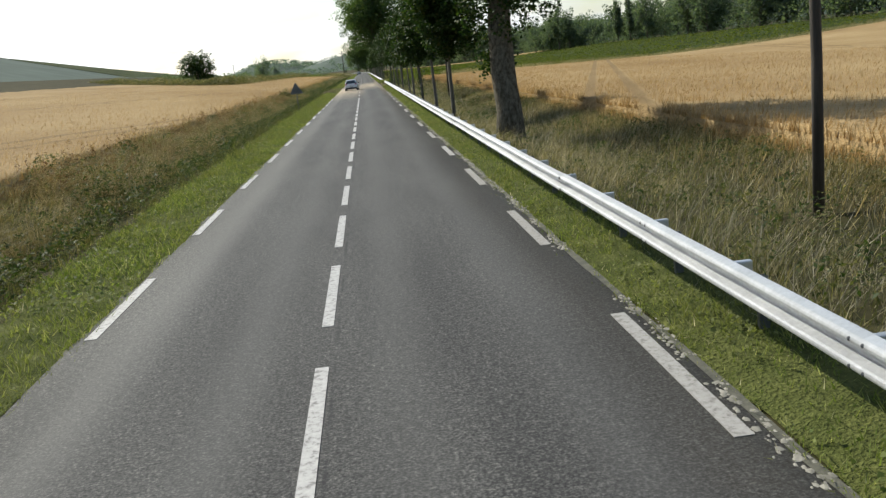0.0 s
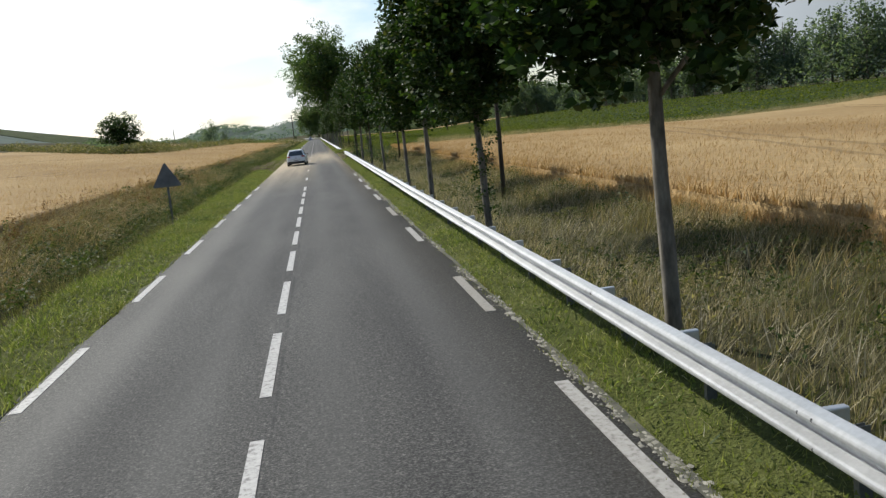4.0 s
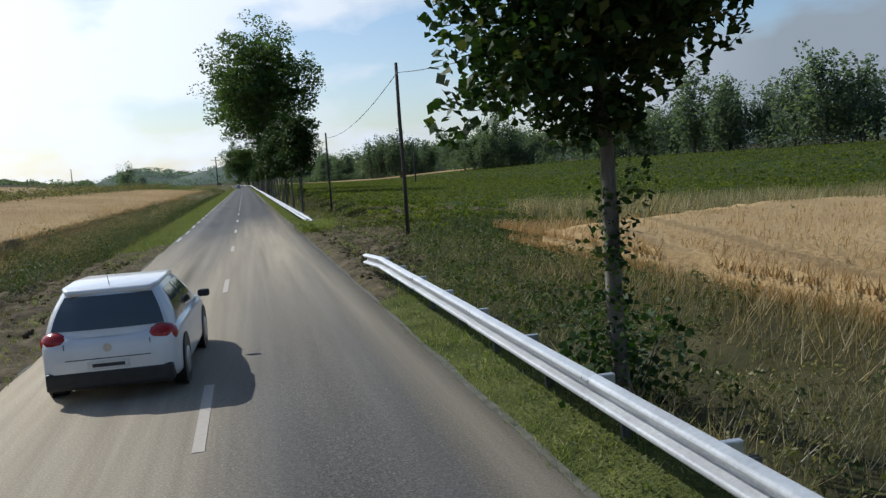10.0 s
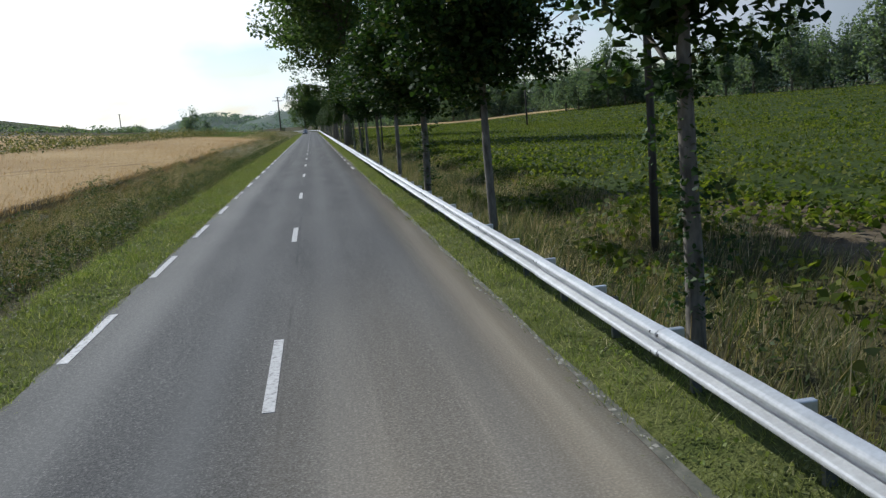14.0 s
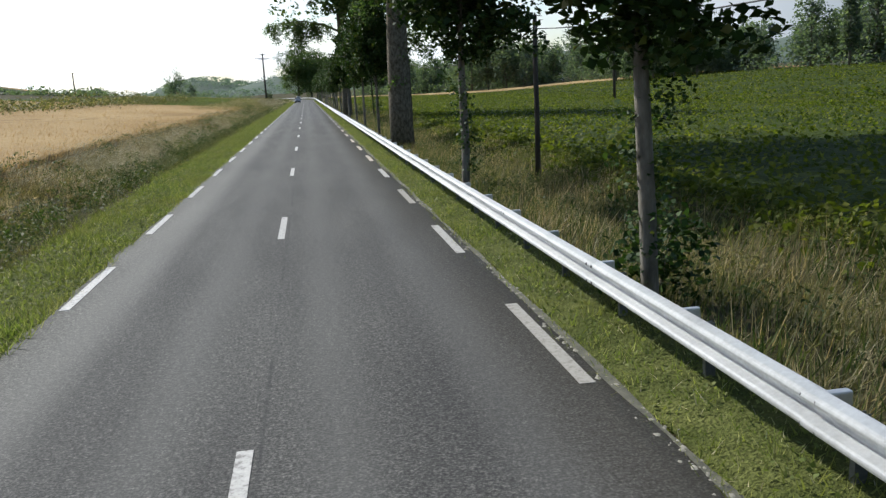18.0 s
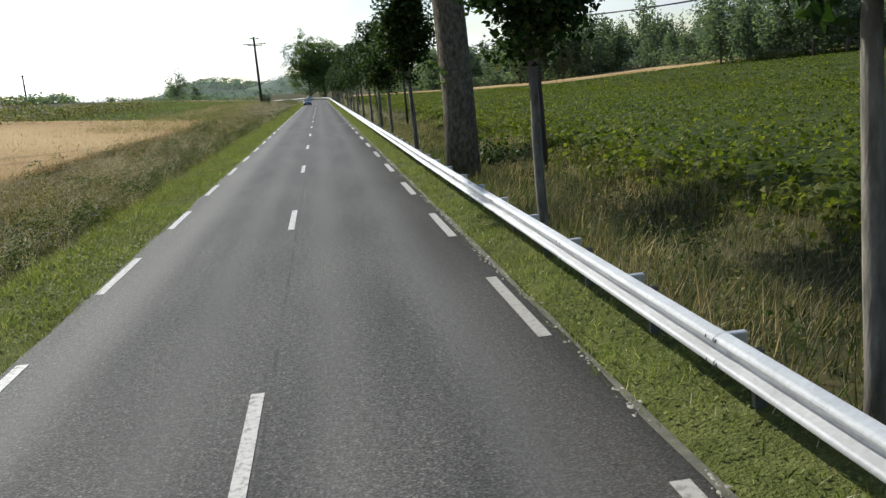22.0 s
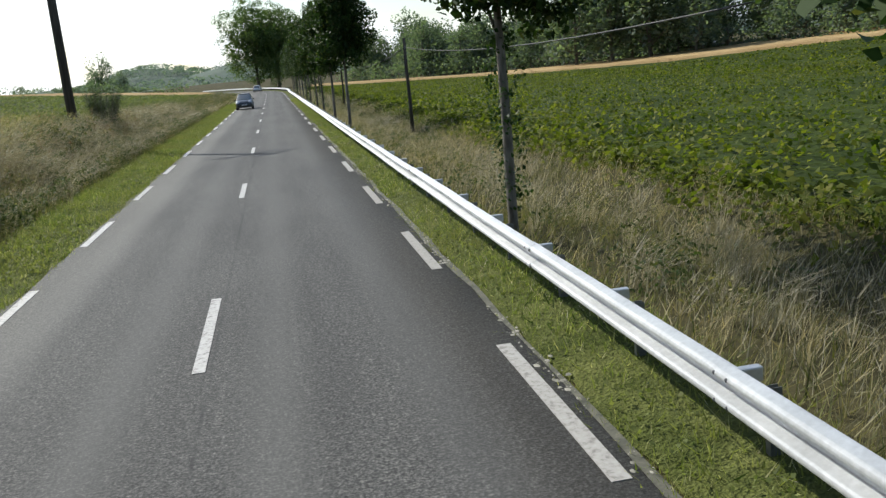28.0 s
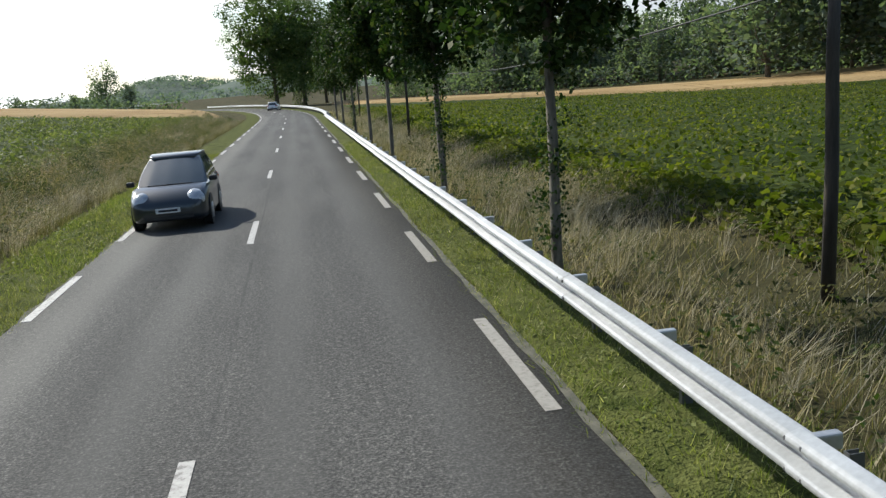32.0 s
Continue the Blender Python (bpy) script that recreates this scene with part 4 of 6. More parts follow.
# the weeds beside the gateways stand thick and green
weeds("leafy_weeds", keep_out(scatter(rng, 700, 4.6, 11.5, 122, 158)), "low green weeds beside the gateway", 53, 26, 0.38, 0.2)
weeds("leafy_weeds", keep_out(scatter(rng, 330, 9, 22, 138, 158)), "thick green weeds between two fields", 54, 30, 0.7)
weeds("leafy_weeds", keep_out(scatter(rng, 200, -5, -9, 112, 152)), "green weeds at the edge of the bare earth", 55, 30, 0.6)
grass("rank_green_grass", keep_out(scatter(rng, 16000, 4.2, 12, 122, 158)), 0.08, 0.32, 0.014, 0.8, M_WEED, "short green grass beside the gateway", 56, False, 0.2)
grass("rank_green_grass", keep_out(scatter(rng, 9000, 10, 24, 140, 158)), 0.2, 0.5, 0.026, 0.8, M_WEED, "green grass between two fields", 57, False, 0.2)
litter = scatter(rng, 15000, 3.9, 9.6, 126, 160)
grass("gateway_litter", litter[:9000], 0.03, 0.14, 0.016, 1.2, M_OLIVE, "sparse short weeds on the trodden earth", 162, True)
grass("gateway_litter", litter[9000:], 0.03, 0.16, 0.012, 1.8, M_DRY, "scattered bits of straw on the trodden earth", 163, True)
clover("clover", patchy(scatter(rng, 9000, 4.2, 9.8, 126, 160), 95, 0.6, -0.05), 0.06, "creeping weeds on the trodden earth", 96)
left_litter = scatter(rng, 9000, -8.6, -3.6, 114, 152)
grass("gateway_litter", left_litter, 0.03, 0.16, 0.014, 1.2, M_OLIVE, "sparse short weeds on the churned earth", 164, True)
# tall bushy straw on the bank
bank_scrub = patchy(scatter(rng, 2600, -8.4, -15.5, 345, 436), 6, 0.25, -0.15)
tufts("tall_dry_grass", bank_scrub, 14, 0.6, 1.35, 0.02, M_DRY, "tall rough grass on the bank above the ditch", 68, 0.3)
weeds("leafy_weeds", patchy(scatter(rng, 2000, -8.0, -15.5, 345, 436), 34, 0.22, -0.05), "scrubby weeds on the bank above the ditch", 69, 36, 1.3, 0.26, M_OLIVE, 0.08)
bank_l = patchy(scatter(rng, 3000, -4.9, -9.0, 300, 540), 5, 0.3, 0.0)
tufts("ditch_tussocks", scatter(rng, 1700, -5.0, -9.2, 330, 540), 26, 0.45, 1.0, 0.011, M_OLIVE, "grey-green tussocks on the bank", 157, 0.3, 1.3)
tufts("tall_dry_grass", bank_l[::3], 26, 0.5, 1.2, 0.010, M_STRAW, "tall bushy straw on the bank", 58, 0.3)
weeds("leafy_weeds", patchy(scatter(rng, 3200, -5.2, -9.0, 300, 540), 33, 0.25, 0.02), "olive weeds on the bank", 59, 48, 1.3, 0.28, M_OLIVE, 0.075)


shag = np.random.RandomState(182)
tufts("bleached_tussocks", patchy(scatter(shag, 1500, -5.5, -9.4, 396, 470), 183, 0.28, -0.2), 46, 0.75, 1.5, 0.010, M_GREYSTRAW, "bleached grass arching in shaggy heaps on the bank", 184, 0.55, 1.2)
tufts("bleached_tussocks", patchy(scatter(shag, 900, -5.6, -9.3, 345, 396), 185, 0.28, 0.0), 36, 0.5, 1.1, 0.010, M_GREYSTRAW, "bleached grass in tussocks on the bank", 186, 0.4, 1.2)
tufts("bleached_tussocks", patchy(scatter(shag, 1500, -5.6, -9.3, 470, 558), 187, 0.28, 0.0), 36, 0.5, 1.1, 0.010, M_GREYSTRAW, "bleached grass among grey weeds beside the field", 188, 0.4, 1.2)
tufts("bleached_tussocks", patchy(scatter(shag, 1900, -6.0, -10.5, 250, 345), 194, 0.18, -0.2), 34, 0.5, 1.15, 0.011, M_GREYSTRAW, "tan straw in soft heaps between the ditch and the wheat", 195, 0.45, 1.2)
scrub("grey_weed_mound", scatter(shag, 260, -5.6, -9.0, 398, 556), M_GREYWEED, "grey-green weed mounds on the bank", 189, 260, 1.35, 0.62, 0.075, 0.35)
scrub("grey_weed_mound", scatter(shag, 90, -5.4, -8.8, 405, 556), M_WEED, "dark weed mounds on the bank", 190, 240, 1.1, 0.5, 0.08, 0.45)


def bank_shrub(at, height, width, lean, seed):
    """Upright twiggy shrub: stems fanning from the root, small leaves along them."""
    g = np.random.RandomState(seed)
    x, y = at
    ob = thing("shrub", (x, y, float(land(x, y))), 0, "dark grey-green twiggy shrub on the bank beside a pole", "shrub", "shrubs on the bank")
    n = 44
    way, out = g.uniform(0, 2 * np.pi, n), np.sqrt(g.uniform(0.02, 1, n)) * width * 0.5
    tip = np.stack([np.cos(way) * out + lean * height, np.sin(way) * out, height * g.uniform(0.7, 1.0, n)], 1)
    stems = join_np([tube([(p[0] * f, p[1] * f, p[2] * f) for f in (0.0, 0.35, 0.7, 1.0)], (0.018, 0.014, 0.01, 0.004), 5) for p in tip])
    tagged(part("stems", mesh_from("stems", *stems, M_BARK), None, ob), kind="stuff")
    k = np.repeat(np.arange(n), 190)
    f = g.uniform(0.18, 1.04, len(k))
    c = np.stack([tip[k, 0] * f, tip[k, 1] * f, tip[k, 2] * f], 1) + g.normal(size=(len(k), 3)) * 0.10
    v, q = leaves_np(c, 0.062, g, 0.15, 0.45)
    part("foliage", mesh_from("foliage", v, q, None, M_GREYLEAF), None, ob)


bank_shrub((-8.0, 437.0), 2.35, 1.9, 0.05, 191)
bank_shrub((-8.1, 434.4), 2.35, 1.5, 0.0, 192)


def ears(name, p, lift, label, seed):
    rng = np.random.RandomState(seed)
    lap = (p[:, 0] * 0.966 - p[:, 1] * 0.26) % 24
    p = p[~((lap < 0.55) | ((lap > 1.85) & (lap < 2.45)))] + np.array([0, 0, lift])
    v, q, t = spikes_np(p, rng.uniform(0.22, 0.42, len(p)), rng.uniform(0.02, 0.04, len(p)), rng.uniform(0.1, 0.7, len(p)), rng, 0.2)
    return tagged(new(name, mesh_from(name, v, q, t, M_WHEAT)), label, "wheat", kind="stuff")


ears("wheat_ears", scatter(rng, 95000, -9.1, -45, -15, LW_END, 2.0), 0.48, "bristly golden wheat ears", 31)
ears("wheat_ears", scatter(rng, 90000, 9.3, 45, -15, 140, 2.0), 0.48, "bristly golden wheat ears", 32)
edge_l, edge_r = scatter(rng, 40000, -8.9, -9.6, -15, LW_END), scatter(rng, 22000, 9.1, 9.8, -15, 138)
ears("wheat_ears", np.concatenate([edge_l, edge_r]), 0.12, "wheat stalks along the field edge", 33)
fringe = np.concatenate([scatter(rng, 30000, 9.4, 7.4, -15, 132, 1.7), scatter(rng, 26000, -9.2, -7.9, -15, LW_END, 1.6)])
grass("field_edge_growth", fringe, 0.25, 0.75, 0.016, 0.5, M_HAY, "brown self-sown wheat and grass thinning out beside the field", 34, True, 0.25)
# rough straw between the wheat and the green field
strip = scatter(rng, 26000, 14, 120, RW_END - 3.0, 154, 1.4)
corner = scatter(rng, 16000, 9.3, 24, 132, 150)
corner = corner[np.abs(corner[:, 1] - 135 - 10.5 * (corner[:, 0] - 9) / 15) < 2.2]
grass("tall_dry_grass", corner, 0.35, 1.0, 0.03, 0.6, M_DRY, "beaten straw at the corner of the wheat", 28, True, 0.2)
grass("tall_dry_grass", strip, 0.8, 1.5, 0.04, 0.4, M_DRY, "strip of tall straw between two fields", 27, True, 0.2)


def crop(name, p, size, lift, label, seed, per=5, mat=M_BEET):
    rng = np.random.RandomState(seed)
    c = np.repeat(p, per, 0) + rng.normal(size=(len(p) * per, 3)) * np.array([0.17, 0.17, 0.09]) + np.array([0, 0, lift])
    v, q = leaves_np(c, size, rng, -0.1, 0.75)
    return tagged(new(name, mesh_from(name, v, q, None, mat)), label, "crop", kind="stuff")


bare = new("bare_field_corner", sheet("bare_field_corner", np.linspace(8.6, 21, 50), np.linspace(149, 196, 170), M_SOIL, 0.05, 0.05, 0.3))
tagged(bare, "bare cloddy earth at the corner of the crop field", "earth", kind="structure")
corner_plants = patchy(keep_out(scatter(rng, 4200, 5.4, 18, 147, 193)), 45, 0.3, 0.14)
crop("crop_leaves", corner_plants, 0.19, 0.22, "large dark leaves of self-sown crop plants", 43, 8)
# the hillside wears the hill colour with haze painted into it
meadow = new("hazy_hill_meadow", sheet("hazy_hill_meadow", [-900, -600, -320, -270, -220, -180, -146, -130, -115, -100, -83], list(range(-200, 1300, 25)), M_HAZY_HILL, 0.2))
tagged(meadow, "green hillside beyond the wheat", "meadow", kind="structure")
rows_p = scatter(rng, 62000, 8.7, 58, 151, 560, 1.9)
rows_p = rows_p[(rows_p[:, 1] > 192 - 40 * np.clip((rows_p[:, 0] - 13) / 8, 0, 1)) | (rng.rand(len(rows_p)) < 0.16)]
crop("crop_leaves", scatter(rng, 7000, 7.7, 9.5, 192, 560, 0.7), 0.17, 0.12, "leaves of the outermost crop plants", 45, 7)
crop("crop_leaves", rows_p, 0.18, 0.31, "broad green crop leaves", 41, 3)
crop("crop_leaves", scatter(rng, 15000, 42, 118, 158, 520), 0.42, 0.24, "broad green crop leaves", 44, 3)
crop("crop_leaves", scatter(rng, 17000, -9.2, -50, LW_END, 558, 1.8), 0.2, 0.42, "pale green leaves of a taller crop", 42, 5, M_TALLCROP)


# ---- guardrail ----
def beam_mesh(length):
    """The W-shaped steel beam, with its lap and slot bolts left to others."""
    upper = [(-0.006, 0.146), (0.004, 0.144), (0.066, 0.126), (0.090, 0.112), (0.099, 0.094), (0.093, 0.074), (0.076, 0.062), (-0.008, 0.036), (-0.016, 0.026)]
    prof = upper + [(a, -b) for a, b in upper[::-1]]
    n = len(prof)
    v = []
    for back in (0, 1):
        for y in (0.0, length):
            v += [(-a - (-0.004 if back else 0), y, b) for a, b in prof]
    q = []
    for s in (0, 1):
        o = s * 2 * n
        for i in range(n - 1):
            f = (o + i, o + i + 1, o + n + i + 1, o + n + i)
            q.append(f if not s else f[::-1])
    for e in (0, 1):
        q += [(e * n + i, e * n + i + 1, 2 * n + e * n + i + 1, 2 * n + e * n + i) for i in range(n - 1)]
    return mesh_from("beam", v, q, None, M_STEEL)


RAIL_X, RAIL_Z, BAY = 3.73, 0.548, 4.32
BEAM, SHORT = beam_mesh(BAY + 0.12), beam_mesh(BAY * 0.64)
pb = bmesh.new()
for dy in (-0.026, 0.026):
    box(pb, 0.09, 0.006, 0.80, (0, dy, -0.44))
box(pb, 0.006, 0.058, 0.80, (-0.045, 0, -0.44))
POST = bpy.data.meshes.new("post")
pb.to_mesh(POST)
pb.free()
POST.materials.append(M_POST)
sb = bmesh.new()
box(sb, 0.20, 0.07, 0.10, (-0.13, 0, 0), None, 0.012)
SPACER = bpy.data.meshes.new("spacer")
sb.to_mesh(SPACER)
sb.free()
SPACER.materials.append(M_STEEL)
bb = bmesh.new()
bmesh.ops.create_uvsphere(bb, u_segments=7, v_segments=4, radius=0.017)
BOLT = bpy.data.meshes.new("bolt")
bb.to_mesh(BOLT)
bb.free()
BOLT.materials.append(M_BOLT)


def guardrail(y0, bays, label, dip_start=False, dip_end=False, dx=0.0):
    """A run of beams on posts; a dipped end runs down into the ground."""
    rail = thing("guardrail", (0, y0, 0), 0, label, "guardrail", "guardrails along the road")
    rng = random.Random(int(y0) + 7)
    for i in range(bays):
        ya, yb = y0 + i * BAY, y0 + (i + 1) * BAY
        za = RAIL_Z - (0.20 if dip_start and i == 0 else 0) - (0.30 if dip_end and i == bays else 0)
        zb = RAIL_Z - (0.22 if dip_end and i == bays - 1 else 0)
        xa, xb = RAIL_X + dx + float(bend(ya)) + (0.28 if dip_start and i == 0 else 0), RAIL_X + dx + float(bend(yb))
        wob = rng.uniform(-0.006, 0.006)
        ob = part("beam", SHORT if dip_end and i == bays - 1 else BEAM, None, rail)
        ob.matrix_basis = pose(xa + wob - (i % 2) * 0.006, i * BAY, za, math.degrees(math.atan2(zb - za, BAY)), 0, -math.degrees(math.atan2(xb - xa, BAY)))
        for k in (0.0,) if dip_end and i == bays - 1 else (0.0, 0.5):
            xm, zm = xa + (xb - xa) * k, za + (zb - za) * k
            p = part("post", POST, None, rail)
            p.matrix_basis = pose(xm + 0.29, (i + k) * BAY + 0.06, zm + rng.uniform(-0.01, 0.02), rng.uniform(-1.5, 1.5), rng.uniform(-1.5, 1.5), 0)
            s = part("spacer", SPACER, None, rail)
            s.matrix_basis = pose(xm + 0.23, (i + k) * BAY + 0.06, zm + 0.07)
        if dip_start and i == 0:
            low = part("beam", SHORT, None, rail)
            low.matrix_basis = pose(xa + 0.20, -BAY * 0.64 + 0.06, za - 0.42, math.degrees(math.atan2(0.42, BAY * 0.64)), 0, math.degrees(math.atan2(0.20, BAY * 0.64)))
        if ya < 480:
            for dz in (0.08, -0.08):
                for dy in (-0.04, 0.12):
                    b = part("bolt", BOLT, None, rail)
                    b.matrix_basis = pose(xa - 0.094, i * BAY + dy, za + dz * 1.18)
    return rail


guardrail(-16.6, 35, "galvanised steel guardrail ending at a field gateway", dip_end=True)
guardrail(156.8, 88, "galvanised steel guardrail with its start bent into the grass", dip_start=True)
guardrail(537.0, 40, "galvanised steel guardrail following the bend", dx=0.25)


# ---- trees ----
def clumps(rng, n, centre, radii, shell=0.55, taper=0.0, knobby=0.22):
    """Centres of leaf clumps inside an egg-shaped crown, most of them near its skin."""
    out = []
    while len(out) < n:
        d = rng.normal(size=3)
        d /= np.linalg.norm(d)
        r = shell + (1 - shell) * rng.uniform() ** 0.6 if rng.uniform() < 0.75 else rng.uniform(0, shell)
        lump = 1 + knobby * noise.noise((d[0] * 2.2 + centre[2], d[1] * 2.2, d[2] * 2.2 + n))
        p = d * r * lump * np.array(radii)
        if taper and p[2] > 0:
            p[:2] *= 1 - taper * p[2] / radii[2]
        out.append(p + np.array(centre))
    return np.array(out)


def tree_meshes(name, seed, trunk_h, trunk_r, centre_z, radii, n_clump, per, spread, leaf, leaf_mat, bark, limbs=9, taper=0.0, lean=0.05, sides=9, flare=1.25, aspect=0.8, knobby=0.25, soft=False, fill=6, core=0.0, floor=-99.0, open_side=0.0):
    rng = np.random.RandomState(seed)
    rr = random.Random(seed)
    top = centre_z + radii[2] * 0.55
    path, rad = [], []
    steps = 9
    bx, by = rr.uniform(-lean, lean), rr.uniform(-lean, lean)
    for i in range(steps + 1):
        f = i / steps
        path.append((bx * top * f + rr.uniform(-0.015, 0.015) * trunk_r * 10, by * top * f + rr.uniform(-0.015, 0.015) * trunk_r * 10, -0.35 + (top + 0.35) * f))
        rad.append(trunk_r * (flare if i == 0 else 1.0) * (1 - 0.75 * max(0.0, (path[-1][2] - trunk_h * 0.5) / top) ** 0.9) if f < 1 else trunk_r * 0.12)
    pieces = [tube(path, rad, sides, 0.09, rr)]
    cl = clumps(rng, n_clump, (bx * centre_z, by * centre_z, centre_z), radii, taper=taper, knobby=knobby)
    if open_side:
        floor = floor + open_side * np.clip((cl[:, 1] * 0.77 - cl[:, 0] * 0.63) / (0.6 * radii[0]), 0, 1)
    cl[:, 2] = np.where(cl[:, 2] < floor, floor + (floor - cl[:, 2]) * 0.5, cl[:, 2])
    for k in range(limbs):
        z0 = trunk_h * 1.0 + (top - trunk_h) * 0.75 * k / limbs
        f = (z0 + 0.35) / (top + 0.35)
        s = Vector((bx * top * f, by * top * f, z0))
        e = Vector(cl[rr.randrange(len(cl))])
        if e.z < z0:
            e.z = z0 + abs(e.z - z0) * 0.4
        m = s.lerp(e, 0.5) + Vector((0, 0, 0.12 * (e - s).length))
        r0 = trunk_r * 0.42 * (1 - 0.5 * k / limbs)
        pieces.append(tube([s, m, e], [r0, r0 * 0.6, r0 * 0.15], 6, 0.05, rr, False))
    trunk = mesh_from("trunk", *join_np(pieces), bark, True)
    ball = rng.normal(size=(n_clump * per, 3))
    ball *= (rng.uniform(0.15, 1, len(ball)) ** 0.45 / np.linalg.norm(ball, axis=1))[:, None]
    size = np.repeat(rng.uniform(0.7, 1.25, n_clump), per)[:, None]
    if soft:
        ball = rng.normal(size=ball.shape) * 0.6
    c = np.repeat(cl, per, 0) + ball * size * spread * np.array([1.8, 1.8, 1.3])
    v, q = leaves_np(c, leaf, rng, 0.3, aspect)
    inner = clumps(rng, n_clump * fill, (bx * centre_z, by * centre_z, centre_z), [a * 0.8 for a in radii], 0.2, taper, knobby)
    inner[:, 2] = np.maximum(inner[:, 2], np.max(floor))
    v2, q2 = leaves_np(inner, leaf * (core or (2.2 if leaf > 0.2 else 1.1)), rng, 0.2, 0.9)
    return trunk, mesh_from("crown", np.concatenate([v, v2]), np.concatenate([q, q2 + len(v)]), None, leaf_mat)


def make_tree(name, meshes, at, rz, scale, label, category, group):
    t = thing(name, (at[0], at[1], float(land(at[0], at[1])) if len(at) < 3 else at[2]), rz, label, category, group)
    t.scale = (scale[0], scale[0], scale[1])
    part("trunk", meshes[0], None, t)
    part("crown", meshes[1], None, t)
    return t


LIMES = [tree_meshes("lime", 100 + i, 2.5, 0.08, 4.45, (1.46 + 0.1 * (i % 3), 1.5, 2.05), 210, 84, 0.20, 0.115, M_LIME, M_BARK, 11, 0.4, 0.025, fill=42, knobby=0.45, core=1.3) for i in range(4)]
NARROW = [tree_meshes("narrow_lime", 110 + i, 2.5, 0.082, 4.3, (1.0 + 0.1 * i, 1.02, 1.85), 125, 54, 0.20, 0.115, M_LIME, M_BARK, 9, 0.3, 0.025, fill=42, knobby=0.4, core=1.3) for i in range(3)]
THIN = {170.8, 298.8, 318.5, 330, 338.8, 348.7, 360, 369.5, 380.5, 389.2}
LIME_Y = [-10, 38.6, 48, 58, 67.3, 75.2, 87.5, 98.3, 109.6, 118.3, 170.8, 180.8, 191.5, 202, 212.5, 225, 230.5, 242.2, 269.2, 280.4, 290, 298.8, 318.5, 330, 338.8, 348.7, 360, 369.5, 380.5, 389.2, 397.9, 427.4, 436.5, 447.2, 457.2, 466.2, 475.5, 487, 495.5, 505.5, 517.5, 528]
LEAFY = {58, 98.3, 118.3, 170.8, 191.5, 230.5, 242.2, 269.2, 338.8, 397.9, 447.2, 457.2, 466.2, 475.5, 505.5}
rr = random.Random(5)
SHOOT = []
for sd in (1, 2):
    g = np.random.RandomState(60 + sd)
    zz = np.repeat(g.uniform(0.5, 2.7, 34), 26) + g.normal(size=884) * 0.09
    cc = np.stack([np.repeat(g.normal(size=34), 26) * 0.14 + g.normal(size=884) * 0.07, np.repeat(g.normal(size=34), 26) * 0.14 + g.normal(size=884) * 0.07, zz], 1)
    v, q = leaves_np(cc, 0.068, g)
    SHOOT.append(mesh_from("trunk_growth", v, q, None, M_LIME))
for i, y in enumerate(LIME_Y):
    x = 4.45 + rr.uniform(-0.06, 0.06)
    s = rr.uniform(0.95, 1.1) * (1.2 if 165 < y < 250 else 1.05)
    slim = {75.2: 0.86, 87.5: 0.86, 191.5: 1.2, 397.9: 0.85}.get(y, 0.88 if 265 < y < 295 or y > 420 else 1.0)
    t = make_tree("lime_tree", NARROW[i % 3] if y in THIN else LIMES[i % 4], (x, y), rr.uniform(0, 360), (s * slim, s * rr.uniform(0.95, 1.06) / slim ** 0.3), "young lime tree with a dark leafy crown behind the guardrail", "tree", "young trees along the road")
    if y in LEAFY:
        tagged(part("trunk_growth", SHOOT[i % 2], None, t, "leafy shoots on the trunk"), kind="stuff")

PLANES = [tree_meshes("plane", 140 + i, 8.0, r, 17.4, (9.0, 9.0, 10.9), 330, 62, 1.0, 0.46, M_PLANE, M_PLANE_BARK, 22, 0.14, 0.015, 14, 1.15, 0.8, 0.55, floor=10.0, open_side=7.0) for i, r in enumerate((0.465, 0.44))]
FAR_PLANES = [tree_meshes("far_plane", 144 + i, 4.0, 0.45, 14.0, (9.6, 9.6, 12.6), 300, 64, 1.0, 0.44, M_PLANE, M_PLANE_BARK, 18, 0.2, 0.015, 12, 1.15, 0.8, 0.4, fill=5) for i in range(2)]
OLD = tree_meshes("old_lime", 150, 4.0, 0.43, 8.6, (3.3, 3.3, 4.4), 170, 75, 0.45, 0.18, M_LIME, M_PLANE_BARK, 14, 0.3, 0.01, 14, 1.2)
t = make_tree("old_roadside_tree", OLD, (5.27, 28.3), 40, (1, 1), "stout old roadside tree with rough grey bark", "tree", "old roadside trees")
g = np.random.RandomState(63)
tw = np.concatenate([clumps(g, 60, (0.0, 0.0, 4.7), (1.7, 1.7, 1.6), 0.3), clumps(g, 20, (0.1, 0.45, 2.7), (0.5, 0.5, 1.1), 0.3)])
v, q = leaves_np(np.repeat(tw, 60, 0) + g.normal(size=(80 * 60, 3)) * 0.17, 0.12, g)
tagged(part("trunk_growth", mesh_from("trunk_growth", v, q, None, M_LIME), None, t, "dense leafy shoots round the trunk"), kind="stuff")
for k, (x, y, rz, s) in enumerate(((4.72, 258.9, 0, 1.0), (4.62, 308.7, 0, 1.0), (-2.5, 640, 60, 0.98), (3.4, 648, 200, 0.95), (9.5, 690, 290, 0.9), (16, 720, 20, 0.85))):
    t = make_tree("plane_tree", (PLANES if k < 2 else FAR_PLANES)[k % 2], (x, y), rz, (s, s), "towering old plane tree with mottled bark and a wide crown", "tree", "old roadside trees")
    if k == 1:
        over_road = t
